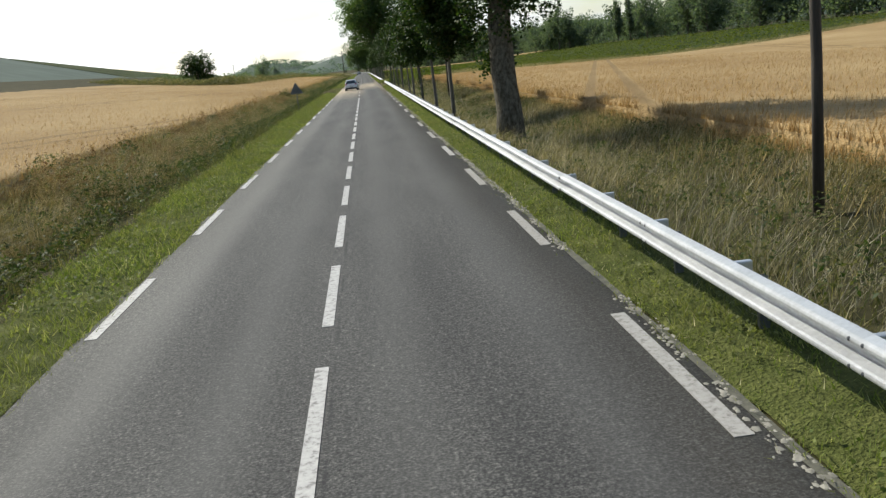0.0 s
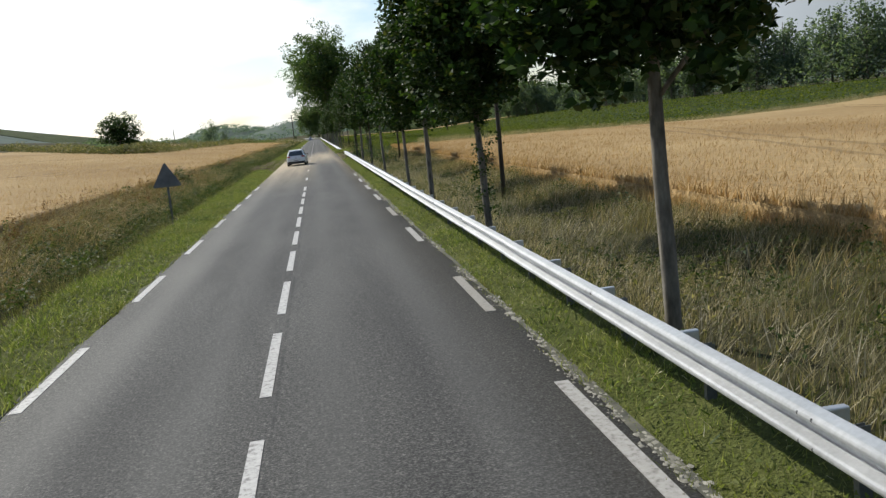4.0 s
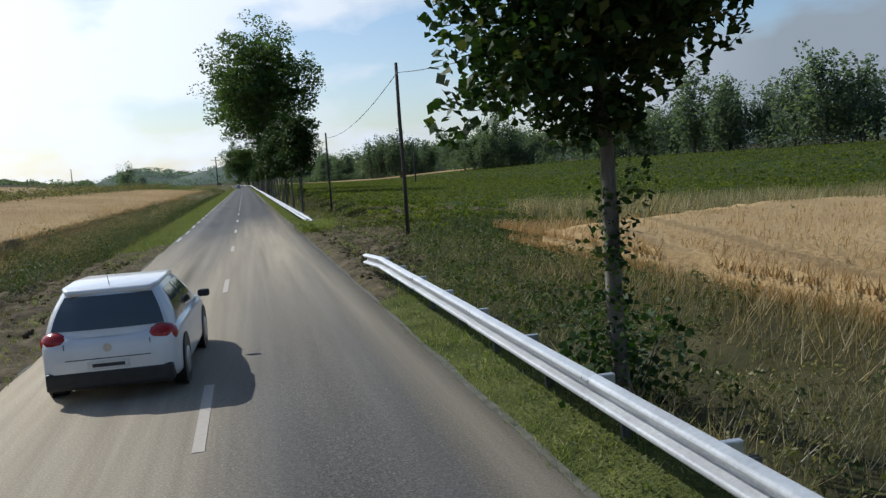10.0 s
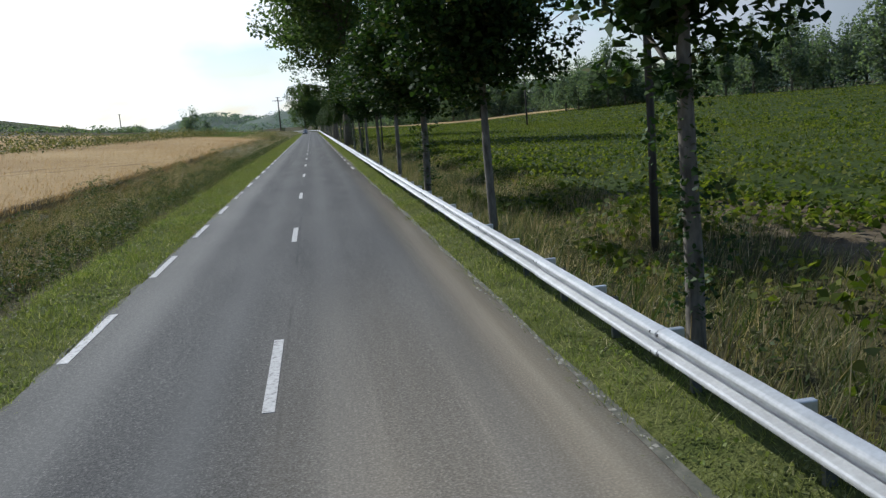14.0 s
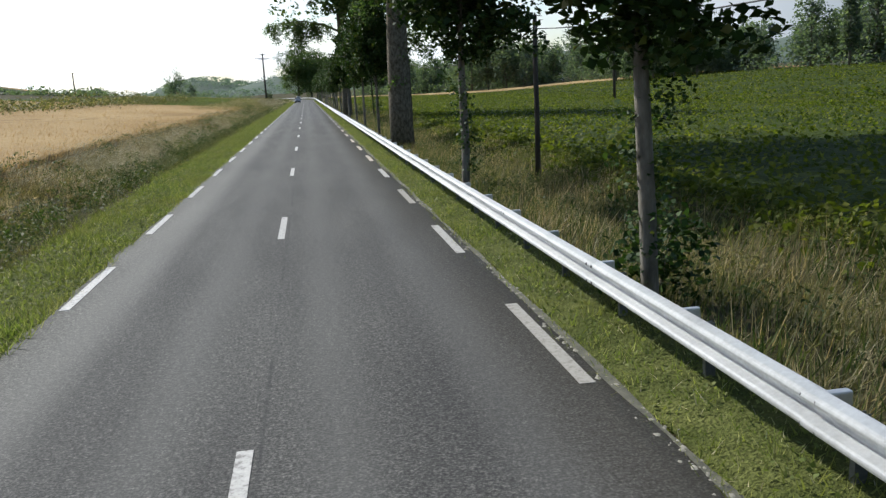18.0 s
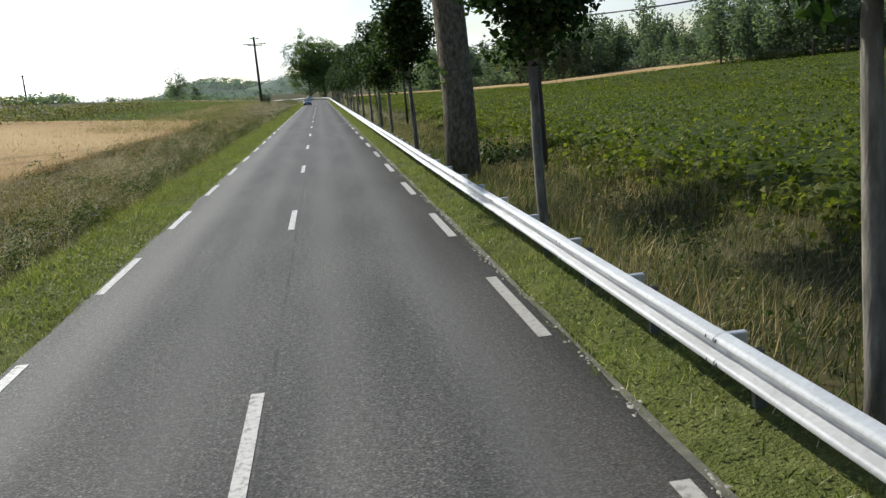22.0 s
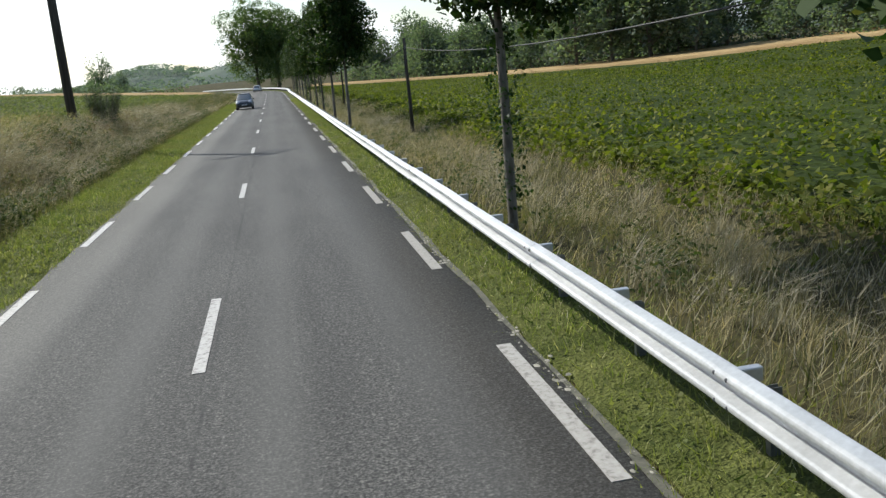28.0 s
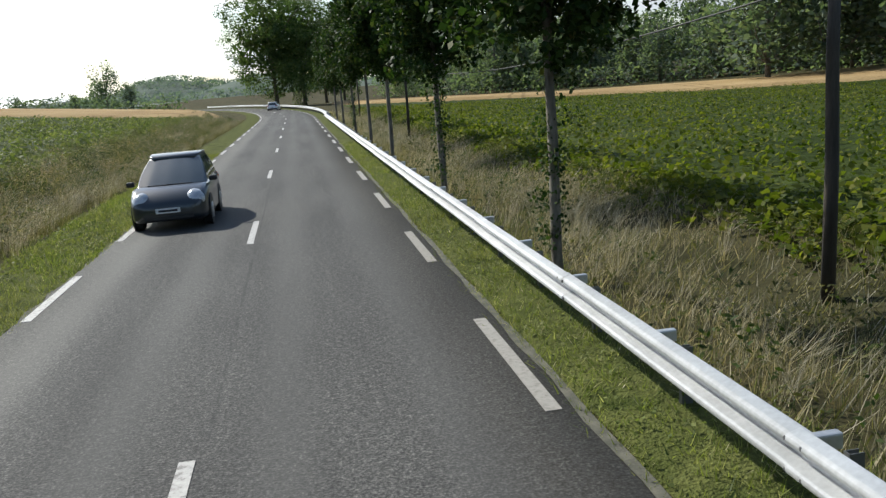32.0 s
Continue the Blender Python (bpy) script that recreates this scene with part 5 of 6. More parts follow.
# a low bough of one plane hangs out over the road
g = np.random.RandomState(193)
arm = [(-0.2, 0, 8.4), (-1.6, -0.2, 9.1), (-3.6, -0.3, 9.5), (-5.6, -0.2, 9.4), (-7.2, 0.0, 9.0)]
pieces, hang = [tube(arm, (0.13, 0.10, 0.07, 0.045, 0.015), 7)], []
for f in np.concatenate([g.uniform(0.12, 1.0, 26), g.uniform(0.42, 0.58, 8)]):
    i = min(int(f * 4), 3)
    root = np.array(arm[i]) + (np.array(arm[i + 1]) - np.array(arm[i])) * (f * 4 - i)
    drop = g.uniform(0.5, 1.7) + (1.5 * g.rand() if 0.42 < f < 0.58 else 0.0)
    tip = root + np.array([g.normal() * 0.35, g.normal() * 0.7, -drop])
    mid = (root + tip) / 2 + np.array([g.normal() * 0.1, g.normal() * 0.25, 0.25])
    pieces.append(tube([root, mid, tip], (0.025, 0.016, 0.006), 5))
    hang += [root + (mid - root) * a for a in (0.3, 0.8)] + [mid + (tip - mid) * a for a in (0.2, 0.45, 0.7, 0.9, 1.0)]
part("bough", mesh_from("bough", *join_np(pieces), M_PLANE_BARK), None, over_road, "low bough reaching over the road")
hang = np.array(hang)
c = np.repeat(hang, 24, 0) + g.normal(size=(len(hang) * 24, 3)) * np.array([0.2, 0.28, 0.2])
v, q = leaves_np(c, 0.17, g, 0.3, 0.8)
tagged(part("bough_leaves", mesh_from("bough_leaves", v, q, None, M_PLANE), None, over_road, "hanging leaves over the road"), kind="stuff")


def wood_tree(seed, H, R, slim=0.0, boughs=11, leaf=0.62):
    """A tall field tree: upswept boughs that each carry rounded masses of leaves, ragged against the sky."""
    g = np.random.RandomState(seed)
    rr2 = random.Random(seed)
    pieces = [tube([(0, 0, -0.4), (0.1, 0, H * 0.3), (0, 0.15, H * 0.62), (0.1, 0.1, H * 0.9)], [0.34, 0.26, 0.16, 0.05], 7, 0.06, rr2)]
    mass = []
    for k in range(boughs):
        f = (k + g.uniform(0, 0.6)) / boughs
        a = k * 2.4 + g.uniform(-0.5, 0.5)
        z1 = H * (0.32 + 0.60 * f) * g.uniform(0.88, 1.03)
        r1 = R * (1.0 - 0.62 * f ** (2.0 if not slim else 1.0)) * g.uniform(0.6, 1.05)
        z0 = max(z1 - H * (0.24 + 0.2 * slim) - r1 * 0.5, H * 0.1)
        s0, e = Vector((0.05, 0.05, z0)), Vector((math.cos(a) * r1, math.sin(a) * r1, z1))
        m = s0.lerp(e, 0.5) + Vector((math.cos(a), math.sin(a), -0.4)) * r1 * 0.18
        pieces.append(tube([s0, m, e], [0.13, 0.08, 0.02], 5, 0, None, False))
        for j in range(4):
            c = s0.lerp(e, 0.42 + 0.2 * j) + Vector(g.normal(size=3)) * R * 0.10
            mass.append((*c, R * g.uniform(0.30, 0.52) * (1 - 0.25 * f)))
    for j in range(7):
        a = g.uniform(0, 6.28)
        mass.append((math.cos(a) * R * 0.55, math.sin(a) * R * 0.55, H * g.uniform(0.14, 0.4), R * g.uniform(0.35, 0.5)))
    mass = np.array(mass)
    per = 40
    d = g.normal(size=(len(mass) * per, 3))
    d *= (g.uniform(0.35, 1.05, len(d)) ** 0.5 / np.linalg.norm(d, axis=1))[:, None]
    c = np.repeat(mass[:, :3], per, 0) + d * np.repeat(mass[:, 3], per)[:, None] * np.array([1, 1, 1.25 + 0.5 * slim])
    c[:, 2] = np.maximum(c[:, 2], 0.6)
    v, q = leaves_np(c, leaf, g, 0.25, 0.8)
    return mesh_from("trunk", *join_np(pieces), M_BARK, True), mesh_from("crown", v, q, None, M_HAZY_POPLAR if slim or seed % 3 == 0 else M_HAZY_WOOD)


sprig = np.random.RandomState(88)
for k, (x, y) in enumerate(((4.72, 258.9), (4.62, 308.7))):
    twig = thing("twig_cluster", (x, y, float(land(x, y))), 0, "leafy sprigs sprouting from an old plane trunk", "foliage", "sprigs on old trunks")
    knots = np.array([(-0.42, -0.30, 2.75), (-0.30, -0.44, 2.95), (-0.50, 0.05, 3.2), (-0.15, -0.50, 3.1), (0.05, -0.52, 2.85)])[:5 - 2 * k]
    cc = np.repeat(knots, 16, 0) + sprig.normal(size=(16 * len(knots), 3)) * np.array([0.09, 0.09, 0.10])
    if k == 0:
        tw = np.concatenate([clumps(sprig, 26, (0.85, 0.25, 4.7), (1.1, 1.0, 1.35), 0.3), clumps(sprig, 26, (-0.5, 0.4, 6.9), (1.5, 1.4, 1.5), 0.3)])
        cc = np.concatenate([cc, np.repeat(tw, 44, 0) + sprig.normal(size=(44 * len(tw), 3)) * 0.15])
    lv, lq = leaves_np(cc, 0.13, sprig, 0.4, 0.8)
    part("leaves", mesh_from("leaves", lv, lq, None, M_PLANE), None, twig)
    stalks = [tube([(p[0] * 0.6, p[1] * 0.6, p[2] - 0.12), tuple(p)], [0.012, 0.005], 5, 0, None, False) for p in knots]
    part("stems", mesh_from("stems", *join_np(stalks), M_BARK), None, twig)
FARS = [wood_tree(170 + i, h, r) for i, (h, r) in enumerate(((13.5, 5.0), (12.0, 5.6), (15.5, 4.6), (11.0, 5.2), (14.0, 5.8), (16.5, 5.0)))]
POPLARS = [wood_tree(180, 23.0, 2.5, 1.0, 16, 0.7), wood_tree(181, 22.5, 6.2, 0.0, 15, 0.8), wood_tree(182, 21.0, 6.8, 0.0, 14, 0.8), wood_tree(183, 23.5, 5.4, 0.0, 15, 0.8)]
line = [(150, -120), (150, 60), (146, 200), (136, 320), (124, 400), (110, 470), (98, 545), (74, 605), (46, 665), (30, 740)]
rr = random.Random(9)
n = 0
for (xa, ya), (xb, yb) in zip(line, line[1:]):
    L = math.hypot(xb - xa, yb - ya)
    gap = 5.2 if ya < 400 else 3.5
    for j in range(int(L / gap)):
        f = (j + rr.random()) / (L / gap)
        d = rr.uniform(0, 22)
        s = rr.uniform(0.78, 1.22) + d * 0.012
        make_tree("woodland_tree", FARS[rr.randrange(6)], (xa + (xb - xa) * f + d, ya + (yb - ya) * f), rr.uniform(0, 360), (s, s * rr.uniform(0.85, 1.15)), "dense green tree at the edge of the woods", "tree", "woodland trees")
        n += 1
for x, y, k, s in ((118, 398, 0, 1.0), (120, 386, 0, 1.05), (123, 372, 1, 0.98), (130, 343, 1, 1.15), (132, 328, 1, 1.1), (138, 306, 1, 1.0), (101, 466, 1, 0.85), (99, 476, 1, 0.85), (97, 486, 1, 0.8), (142, 262, 1, 1.05), (140, 225, 0, 0.9), (104, 458, 1, 1.05), (108, 452, 1, 1.0), (84, 548, 1, 1.1), (78, 556, 1, 1.15), (72, 562, 1, 1.1), (67, 570, 1, 1.1), (143, 248, 1, 1.1), (136, 292, 1, 1.1), (147, 180, 1, 1.0), (150, 20, 1, 1.0), (149, -10, 1, 1.1), (145, 150, 1, 1.0), (148, 120, 1, 1.1), (146, 95, 0, 1.0), (80, 570, 1, 0.9), (86, 560, 1, 0.95), (148, 60, 1, 1.0)):
    if k < 2:
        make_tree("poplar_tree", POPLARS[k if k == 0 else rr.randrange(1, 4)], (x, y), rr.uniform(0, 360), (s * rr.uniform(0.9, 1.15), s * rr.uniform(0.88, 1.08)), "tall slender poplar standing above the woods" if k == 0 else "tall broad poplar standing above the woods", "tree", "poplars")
FIELD = tree_meshes("field_tree", 195, 2.0, 0.3, 4.4, (4.8, 4.8, 4.6), 150, 56, 0.60, 0.30, M_LIME, M_BARK, 8, 0.1, 0.02)
make_tree("field_tree", FIELD, (-51.0, 284, 3.0), 30, (1.28, 1.25), "lone dark bushy tree in the wheat field", "tree", "field trees")
for x, y, s in ((-112, 1021, 2.05), (-96, 1010, 1.0), (-164, 1018, 1.2), (-185, 800, 0.6), (-70, 760, 0.45), (-60, 770, 0.4)):
    make_tree("field_tree", FARS[n % 6], (x, y), rr.uniform(0, 360), (s, s), "far tree standing on the open fields", "tree", "field trees")
    n += 1


# ---- poles and cables ----
def pole_mesh(h, r):
    rr2 = random.Random(int(h * 10))
    return mesh_from("shaft", *tube([(0, 0, -0.4), (0.01, 0, h * 0.4), (-0.01, 0.01, h * 0.7), (0, 0, h)], [r, r * 0.92, r * 0.85, r * 0.72], 10, 0.03, rr2), M_POLE, True)


SHAFT = pole_mesh(7.1, 0.086)
cap = bmesh.new()
bmesh.ops.create_cone(cap, cap_ends=True, segments=10, radius1=0.05, radius2=0.035, depth=0.12, matrix=Matrix.Translation((0, -0.12, 6.8)))
box(cap, 0.03, 0.14, 0.03, (0, -0.06, 6.78))
CLAMP = bpy.data.meshes.new("cable_clamp")
cap.to_mesh(CLAMP)
cap.free()
CLAMP.materials.append(M_BOLT)
POLE_Y = [-20, 12.3, 40.8, 69.5, 111.5, 144.5, 178.7, 212.5, 246, 277, 310, 345.5, 385, 424, 464.45, 503.8, 541]
POLE_H = {111.5: 6.0, 144.5: 7.0, 178.7: 6.3, 212.5: 5.0, 246: 4.75, 277: 4.8, 310: 4.9, 345.5: 4.9, 385: 4.3, 424: 4.25, 464.45: 4.2, 503.8: 4.2, 541: 4.2}
POLE_X = {111.5: 7.6, 144.5: 7.0, 310: 7.35, 345.5: 6.75, 424: 7.0}
rr = random.Random(3)
tops = []
for y in POLE_Y:
    x = POLE_X.get(y, 7.25) + float(bend(y))
    ax, ay = rr.uniform(-1.0, 1.0), rr.uniform(-1.2, 1.2)
    z = float(land(x, y))
    p = thing("utility_pole", (x, y, z), 0, "weathered dark wooden telephone pole in the grass", "utility pole", "telephone poles")
    p.matrix_basis = pose(x, y, z, ax, ay, 0)
    h = POLE_H.get(y, 5.8)
    part("shaft", SHAFT, None, p).scale = (1, 1, h / 7.1)
    part("cable_clamp", CLAMP, None, p, "dark metal cable clamp").location = (0, 0, h - 7.2)
    tops.append(p.matrix_basis @ Vector((0, -0.12, h - 0.4)))
    if y == 144.5:
        b = bmesh.new()
        box(b, 0.17, 0.03, 0.24, (-0.10, -0.10, 2.55), None, 0.006)
        part("notice_plate", b, M_SOIL, p, "small weathered brown plate")


def cable(name, a, b, sag, r, label):
    pts = [a.lerp(b, i / 16) - Vector((0, 0, sag * 4 * (i / 16) * (1 - i / 16))) for i in range(17)]
    ob = new(name, mesh_from(name, *tube(pts, [r] * 17, 5), M_CABLE, True))
    return tagged(ob, label, "cable", "overhead cables")


for a, b in zip(tops, tops[1:]):
    cable("telephone_cable", a, b, 0.62, 0.014, "thin black telephone cable between wooden poles")


def cross_pole(x, y, h, label, arms, rz=0.0):
    z = float(land(x, y))
    p = thing("power_pole", (x, y, z), rz, label, "utility pole", "power poles")
    rr2 = random.Random(int(y))
    part("shaft", mesh_from("shaft", *tube([(0, 0, -0.5), (0, 0, h * 0.5), (0, 0, h)], [0.23, 0.20, 0.16], 10, 0.03, rr2), M_POLE, True), None, p)
    for dz, w, turn in arms:
        b = bmesh.new()
        box(b, w, 0.09, 0.11, (0, -0.12, h - dz), None, 0.012)
        arm = part("crossarm", b, M_POLE, p)
        arm.matrix_basis = pose(0, 0, 0, 0, 0, turn)
        for s in (-0.46, 0, 0.46):
            ib = bmesh.new()
            bmesh.ops.create_cone(ib, cap_ends=True, segments=8, radius1=0.05, radius2=0.03, depth=0.2, matrix=Matrix.Translation((s * w, -0.12, h - dz + 0.15)))
            part("insulator", ib, M_BOLT, arm, "small dark insulator")
    return p


cross_pole(-8.45, 429.8, 11.3, "tall wooden power pole with crossed arms beside the field", ((0.25, 1.7, 30), (1.1, 3.6, 8), (1.3, 3.0, 35)), 10)
cross_pole(48.3, 353.0, 12.4, "tall wooden power pole standing in the crop field", ((0.3, 1.6, 0),), 60)
cross_pole(-74, 525.0, 8.0, "far thin pole on the field ridge", ((0.3, 1.0, 0),), 10)


# ---- far hills and hedges ----
def hill(cx, cy, h, rx, ry, label, woods, seed):
    n = 28
    xs, ys = np.linspace(-2.2, 2.2, n), np.linspace(-2.2, 2.2, n)
    X, Y = np.meshgrid(xs, ys)
    R = np.sqrt(X ** 2 + Y ** 2)
    Z = h * np.exp(-R ** 2) + np.array([[noise.noise((a * 2, b * 2, seed)) for a in xs] for b in ys]) * h * 0.16 * np.exp(-0.5 * R ** 2) - h * 0.10
    i = np.arange((n - 1) * (n - 1))
    a = (i // (n - 1)) * n + i % (n - 1)
    v = np.stack([X.ravel() * rx, Y.ravel() * ry, Z.ravel()], 1)
    at = (cx, cy, float(land(cx, cy)) * 0.4)
    ob = thing("hill", at, 0, label, "hill", "far hills", "structure")
    part("slope", mesh_from("slope", v, np.stack([a, a + 1, a + n + 1, a + n], 1), None, M_HAZY_HILL, True), None, ob)
    g = np.random.RandomState(seed)
    p = g.uniform(-1.7, 1.7, (woods, 2))
    keep = np.array([noise.noise((q[0] * 1.6, q[1] * 1.6, seed + 4)) for q in p]) > -0.35
    p = p[keep]
    r2 = (p ** 2).sum(1)
    base = np.stack([p[:, 0] * rx, p[:, 1] * ry, h * np.exp(-r2) - h * 0.04], 1)
    c = np.repeat(base, 22, 0)
    c += np.clip(g.normal(size=c.shape), -1.7, 1.7) * np.array([4.5, 4.5, 1.5]) + np.array([0, 0, 2.0])
    # leaves of the hill woods carry painted haze in their colour
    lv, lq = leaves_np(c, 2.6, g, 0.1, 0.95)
    tagged(part("hill_woods", mesh_from("hill_woods", lv, lq, None, M_HAZY_HILLWOOD), None, ob, "wooded top of the hill"), kind="stuff")
    return ob


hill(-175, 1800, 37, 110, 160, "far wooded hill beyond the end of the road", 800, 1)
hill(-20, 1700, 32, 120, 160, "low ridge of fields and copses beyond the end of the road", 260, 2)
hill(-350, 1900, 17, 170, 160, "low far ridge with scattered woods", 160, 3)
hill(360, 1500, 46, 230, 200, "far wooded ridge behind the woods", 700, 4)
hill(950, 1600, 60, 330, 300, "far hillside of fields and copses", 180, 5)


def hedge(name, pts, h, n, label, seed, mat=M_HAZY_WOOD, leaf=0.75, wide=1.1):
    g = np.random.RandomState(seed)
    pts = np.array(pts, float)
    seg = g.randint(0, len(pts) - 1, n)
    f = g.uniform(0, 1, n)
    c = pts[seg] * (1 - f[:, None]) + pts[seg + 1] * f[:, None] + g.normal(size=(n, 2)) * wide
    lump = np.array([noise.noise((a * 0.12, b * 0.12, seed)) for a, b in c]) * 0.5 + 0.6
    z = land(c[:, 0], c[:, 1]) + g.uniform(0, 1, n) * h * lump
    v, q = leaves_np(np.stack([c[:, 0], c[:, 1], z], 1), leaf, g, 0.1, 0.85)
    return tagged(new(name, mesh_from(name, v, q, None, mat)), label, "hedge", kind="stuff")


hedge("field_scrub", [(-72, 250), (-62, 237), (-52, 224), (-44, 212), (-37, 201), (-31, 192), (-28, 200), (-28.5, 225), (-28.5, 260), (-28.6, 300), (-28.6, 340), (-27.5, 385), (-27, 430)], 3.0, 44000, "overgrown bank of olive scrub at the far edge of the wheat", 75, M_OLIVE, 0.26, 1.7)
hedge("hedge", [(-84, 380), (-74, 440), (-66, 500), (-72, 560)], 4.0, 3600, "dark scrubby hedge along the upper field", 71)
hedge("hedge", [(-50, 258), (-58, 300), (-70, 345), (-84, 380)], 2.4, 2200, "low scrub on the field ridge", 72)
hedge("hedge", [(-28, 690), (-70, 700), (-150, 720), (-230, 740)], 5.0, 3600, "far line of bushes behind the green field", 73)


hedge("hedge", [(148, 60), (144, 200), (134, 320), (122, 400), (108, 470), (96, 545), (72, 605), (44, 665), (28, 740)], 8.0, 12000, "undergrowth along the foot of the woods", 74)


def shrub(x, y, r, h, label, seed, mat):
    g = np.random.RandomState(seed)
    t = thing("shrub", (x, y, float(land(x, y))), 0, label, "shrub", "shrubs by the road")
    c = clumps(g, 26, (0, 0, h * 0.5), (r, r, h * 0.5))
    c = np.repeat(c, 26, 0) + g.normal(size=(26 * 26, 3)) * 0.13
    v, q = leaves_np(c, 0.11, g)
    part("leaves", mesh_from("leaves", v, q, None, mat), None, t)
    stems = [tube([(0, 0, -0.1), (math.cos(k) * r * 0.5, math.sin(k) * r * 0.5, h * 0.75)], [0.015, 0.006], 5, 0, None, False) for k in range(0, 6)]
    part("stems", mesh_from("stems", *join_np(stems), M_BARK), None, t)
    return t


shrub(4.7, 118.6, 0.75, 1.0, "leafy suckers round the foot of a lime tree", 81, M_LIME)
shrub(4.7, 231.0, 0.6, 1.1, "bushy suckers round the foot of a lime tree", 82, M_LIME)
shrub(5.6, 100.5, 0.8, 1.3, "green bush in the rough grass", 83, M_WEED)
shrub(6.2, 311.5, 0.8, 1.1, "bramble at the foot of an old tree", 84, M_LIME)
shrub(24.0, 160.5, 1.35, 2.3, "dark rounded bush at the field corner", 85, M_LIME)
shrub(-7.2, 422.5, 0.85, 1.5, "grey-green bush on the bank beside a power pole", 86, M_WEED)
shrub(-7.6, 95.0, 0.9, 1.5, "dark thistle bush on the ditch bank", 87, M_WEED)
shrub(-7.5, 426.6, 0.9, 1.6, "tangled olive bush at the foot of a power pole", 89, M_OLIVE)
shrub(-7.8, 352.0, 1.1, 1.6, "dark green bush on the ditch bank", 88, M_WEED)

# bare dead tree far out in the wheat
rr = random.Random(21)
dead = thing("dead_tree", (-62, 118, float(land(-62, 118))), 0, "bare leafless tree in the wheat field", "tree", "field trees")
bits = [tube([(0, 0, -0.3), (0.1, 0, 2.2), (0.2, 0.1, 4.2)], [0.2, 0.16, 0.1], 7, 0.05, rr, False)]
for k in range(14):
    a, z0 = rr.uniform(0, 6.28), rr.uniform(1.8, 4.2)
    L = rr.uniform(1.2, 2.6)
    bits.append(tube([(0.1, 0, z0), (0.1 + math.cos(a) * L * 0.5, math.sin(a) * L * 0.5, z0 + L * 0.5), (0.1 + math.cos(a) * L, math.sin(a) * L, z0 + L * 0.75)], [0.07, 0.045, 0.015], 5, 0, None, False))
part("branches", mesh_from("branches", *join_np(bits), M_BARK, True), None, dead)


# ---- road sign ----
M_SIGNBACK = surface("sign_back", (0.13, 0.135, 0.14), (0.2, 0.205, 0.21), 4, 40, 0.5, 0.5, 0.05)
sign = thing("road_sign", (-4.95, 73.5, float(land(-4.95, 73.5))), 4, "grey back of a triangular warning sign on a post", "road sign")
b = bmesh.new()
box(b, 0.08, 0.04, 2.35, (0, 0, 0.95), None, 0.008)
part("post", b, M_POST, sign)
b = bmesh.new()
R = 0.58
pts = []
for k in range(3):
    c = Vector((math.cos(math.pi / 2 + k * 2.0944), 0, math.sin(math.pi / 2 + k * 2.0944))) * R
    for d in (-0.5, 0, 0.5):
        a = math.pi / 2 + k * 2.0944 + d
        pts.append(c * 0.88 + Vector((math.cos(a), 0, math.sin(a))) * 0.075)
f = b.faces.new([b.verts.new(p + Vector((0, -0.035, 1.78))) for p in pts])
r = bmesh.ops.extrude_face_region(b, geom=[f])
bmesh.ops.translate(b, verts=[g for g in r["geom"] if isinstance(g, bmesh.types.BMVert)], vec=(0, -0.02, 0))
bmesh.ops.recalc_face_normals(b, faces=b.faces[:])
part("plate", b, M_SIGNBACK, sign, "dull grey triangular plate")
b = bmesh.new()
box(b, 0.62, 0.02, 0.03, (0, -0.03, 1.62))
box(b, 0.5, 0.02, 0.03, (0, -0.03, 1.86))
part("bracket", b, M_POST, sign)


# ---- farmhouses at the edge of the woods ----
M_WALL = surface("house_render", (0.55, 0.50, 0.42), (0.70, 0.66, 0.58), 0.5, 6, 0.9, bump=0.2)
M_TILE = surface("roof_tile", (0.19, 0.08, 0.05), (0.30, 0.14, 0.09), 0.8, 5, 0.9, bump=0.5, depth=0.03)
M_DARKGLASS = surface("dark_window", (0.015, 0.017, 0.02), (0.03, 0.033, 0.035), 2, 20, 0.15, 0, 0)


def house(x, y, rz, w, d, h, label):
    ob = thing("farmhouse", (x, y, float(land(x, y))), rz, label, "house", "farmhouses")
    b = bmesh.new()
    box(b, w, d, h, (0, 0, h / 2))
    part("wall", b, M_WALL, ob)
    b = bmesh.new()
    o, rise = 0.35, d * 0.42
    v = [b.verts.new(p) for p in ((-w / 2 - o, -d / 2 - o, h - 0.1), (w / 2 + o, -d / 2 - o, h - 0.1), (w / 2 + o, 0, h + rise), (-w / 2 - o, 0, h + rise), (w / 2 + o, d / 2 + o, h - 0.1), (-w / 2 - o, d / 2 + o, h - 0.1))]
    for q in ((0, 1, 2, 3), (3, 2, 4, 5), (0, 3, 5), (1, 4, 2)):
        b.faces.new([v[k] for k in q])
    part("roof", b, M_TILE, ob)
    b = bmesh.new()
    box(b, 0.6, 0.6, 1.4, (w * 0.3, 0, h + rise))
    part("chimney", b, M_TILE, ob)
    for k in range(3):
        wn_ = bmesh.new()
        box(wn_, 0.9, 0.08, 1.2, (-w * 0.3 + k * w * 0.3, -d / 2 - 0.02, h * 0.55))
        part("window", wn_, M_DARKGLASS, ob)
    return ob


house(122, 498, 60, 12, 7, 4.5, "pale rendered farmhouse with a tiled roof among trees")
house(106, 592, 40, 11, 7, 4.0, "pale farmhouse half hidden by poplars")
house(-230, 640, 20, 16, 8, 4.0, "low farm building on the far field edge")


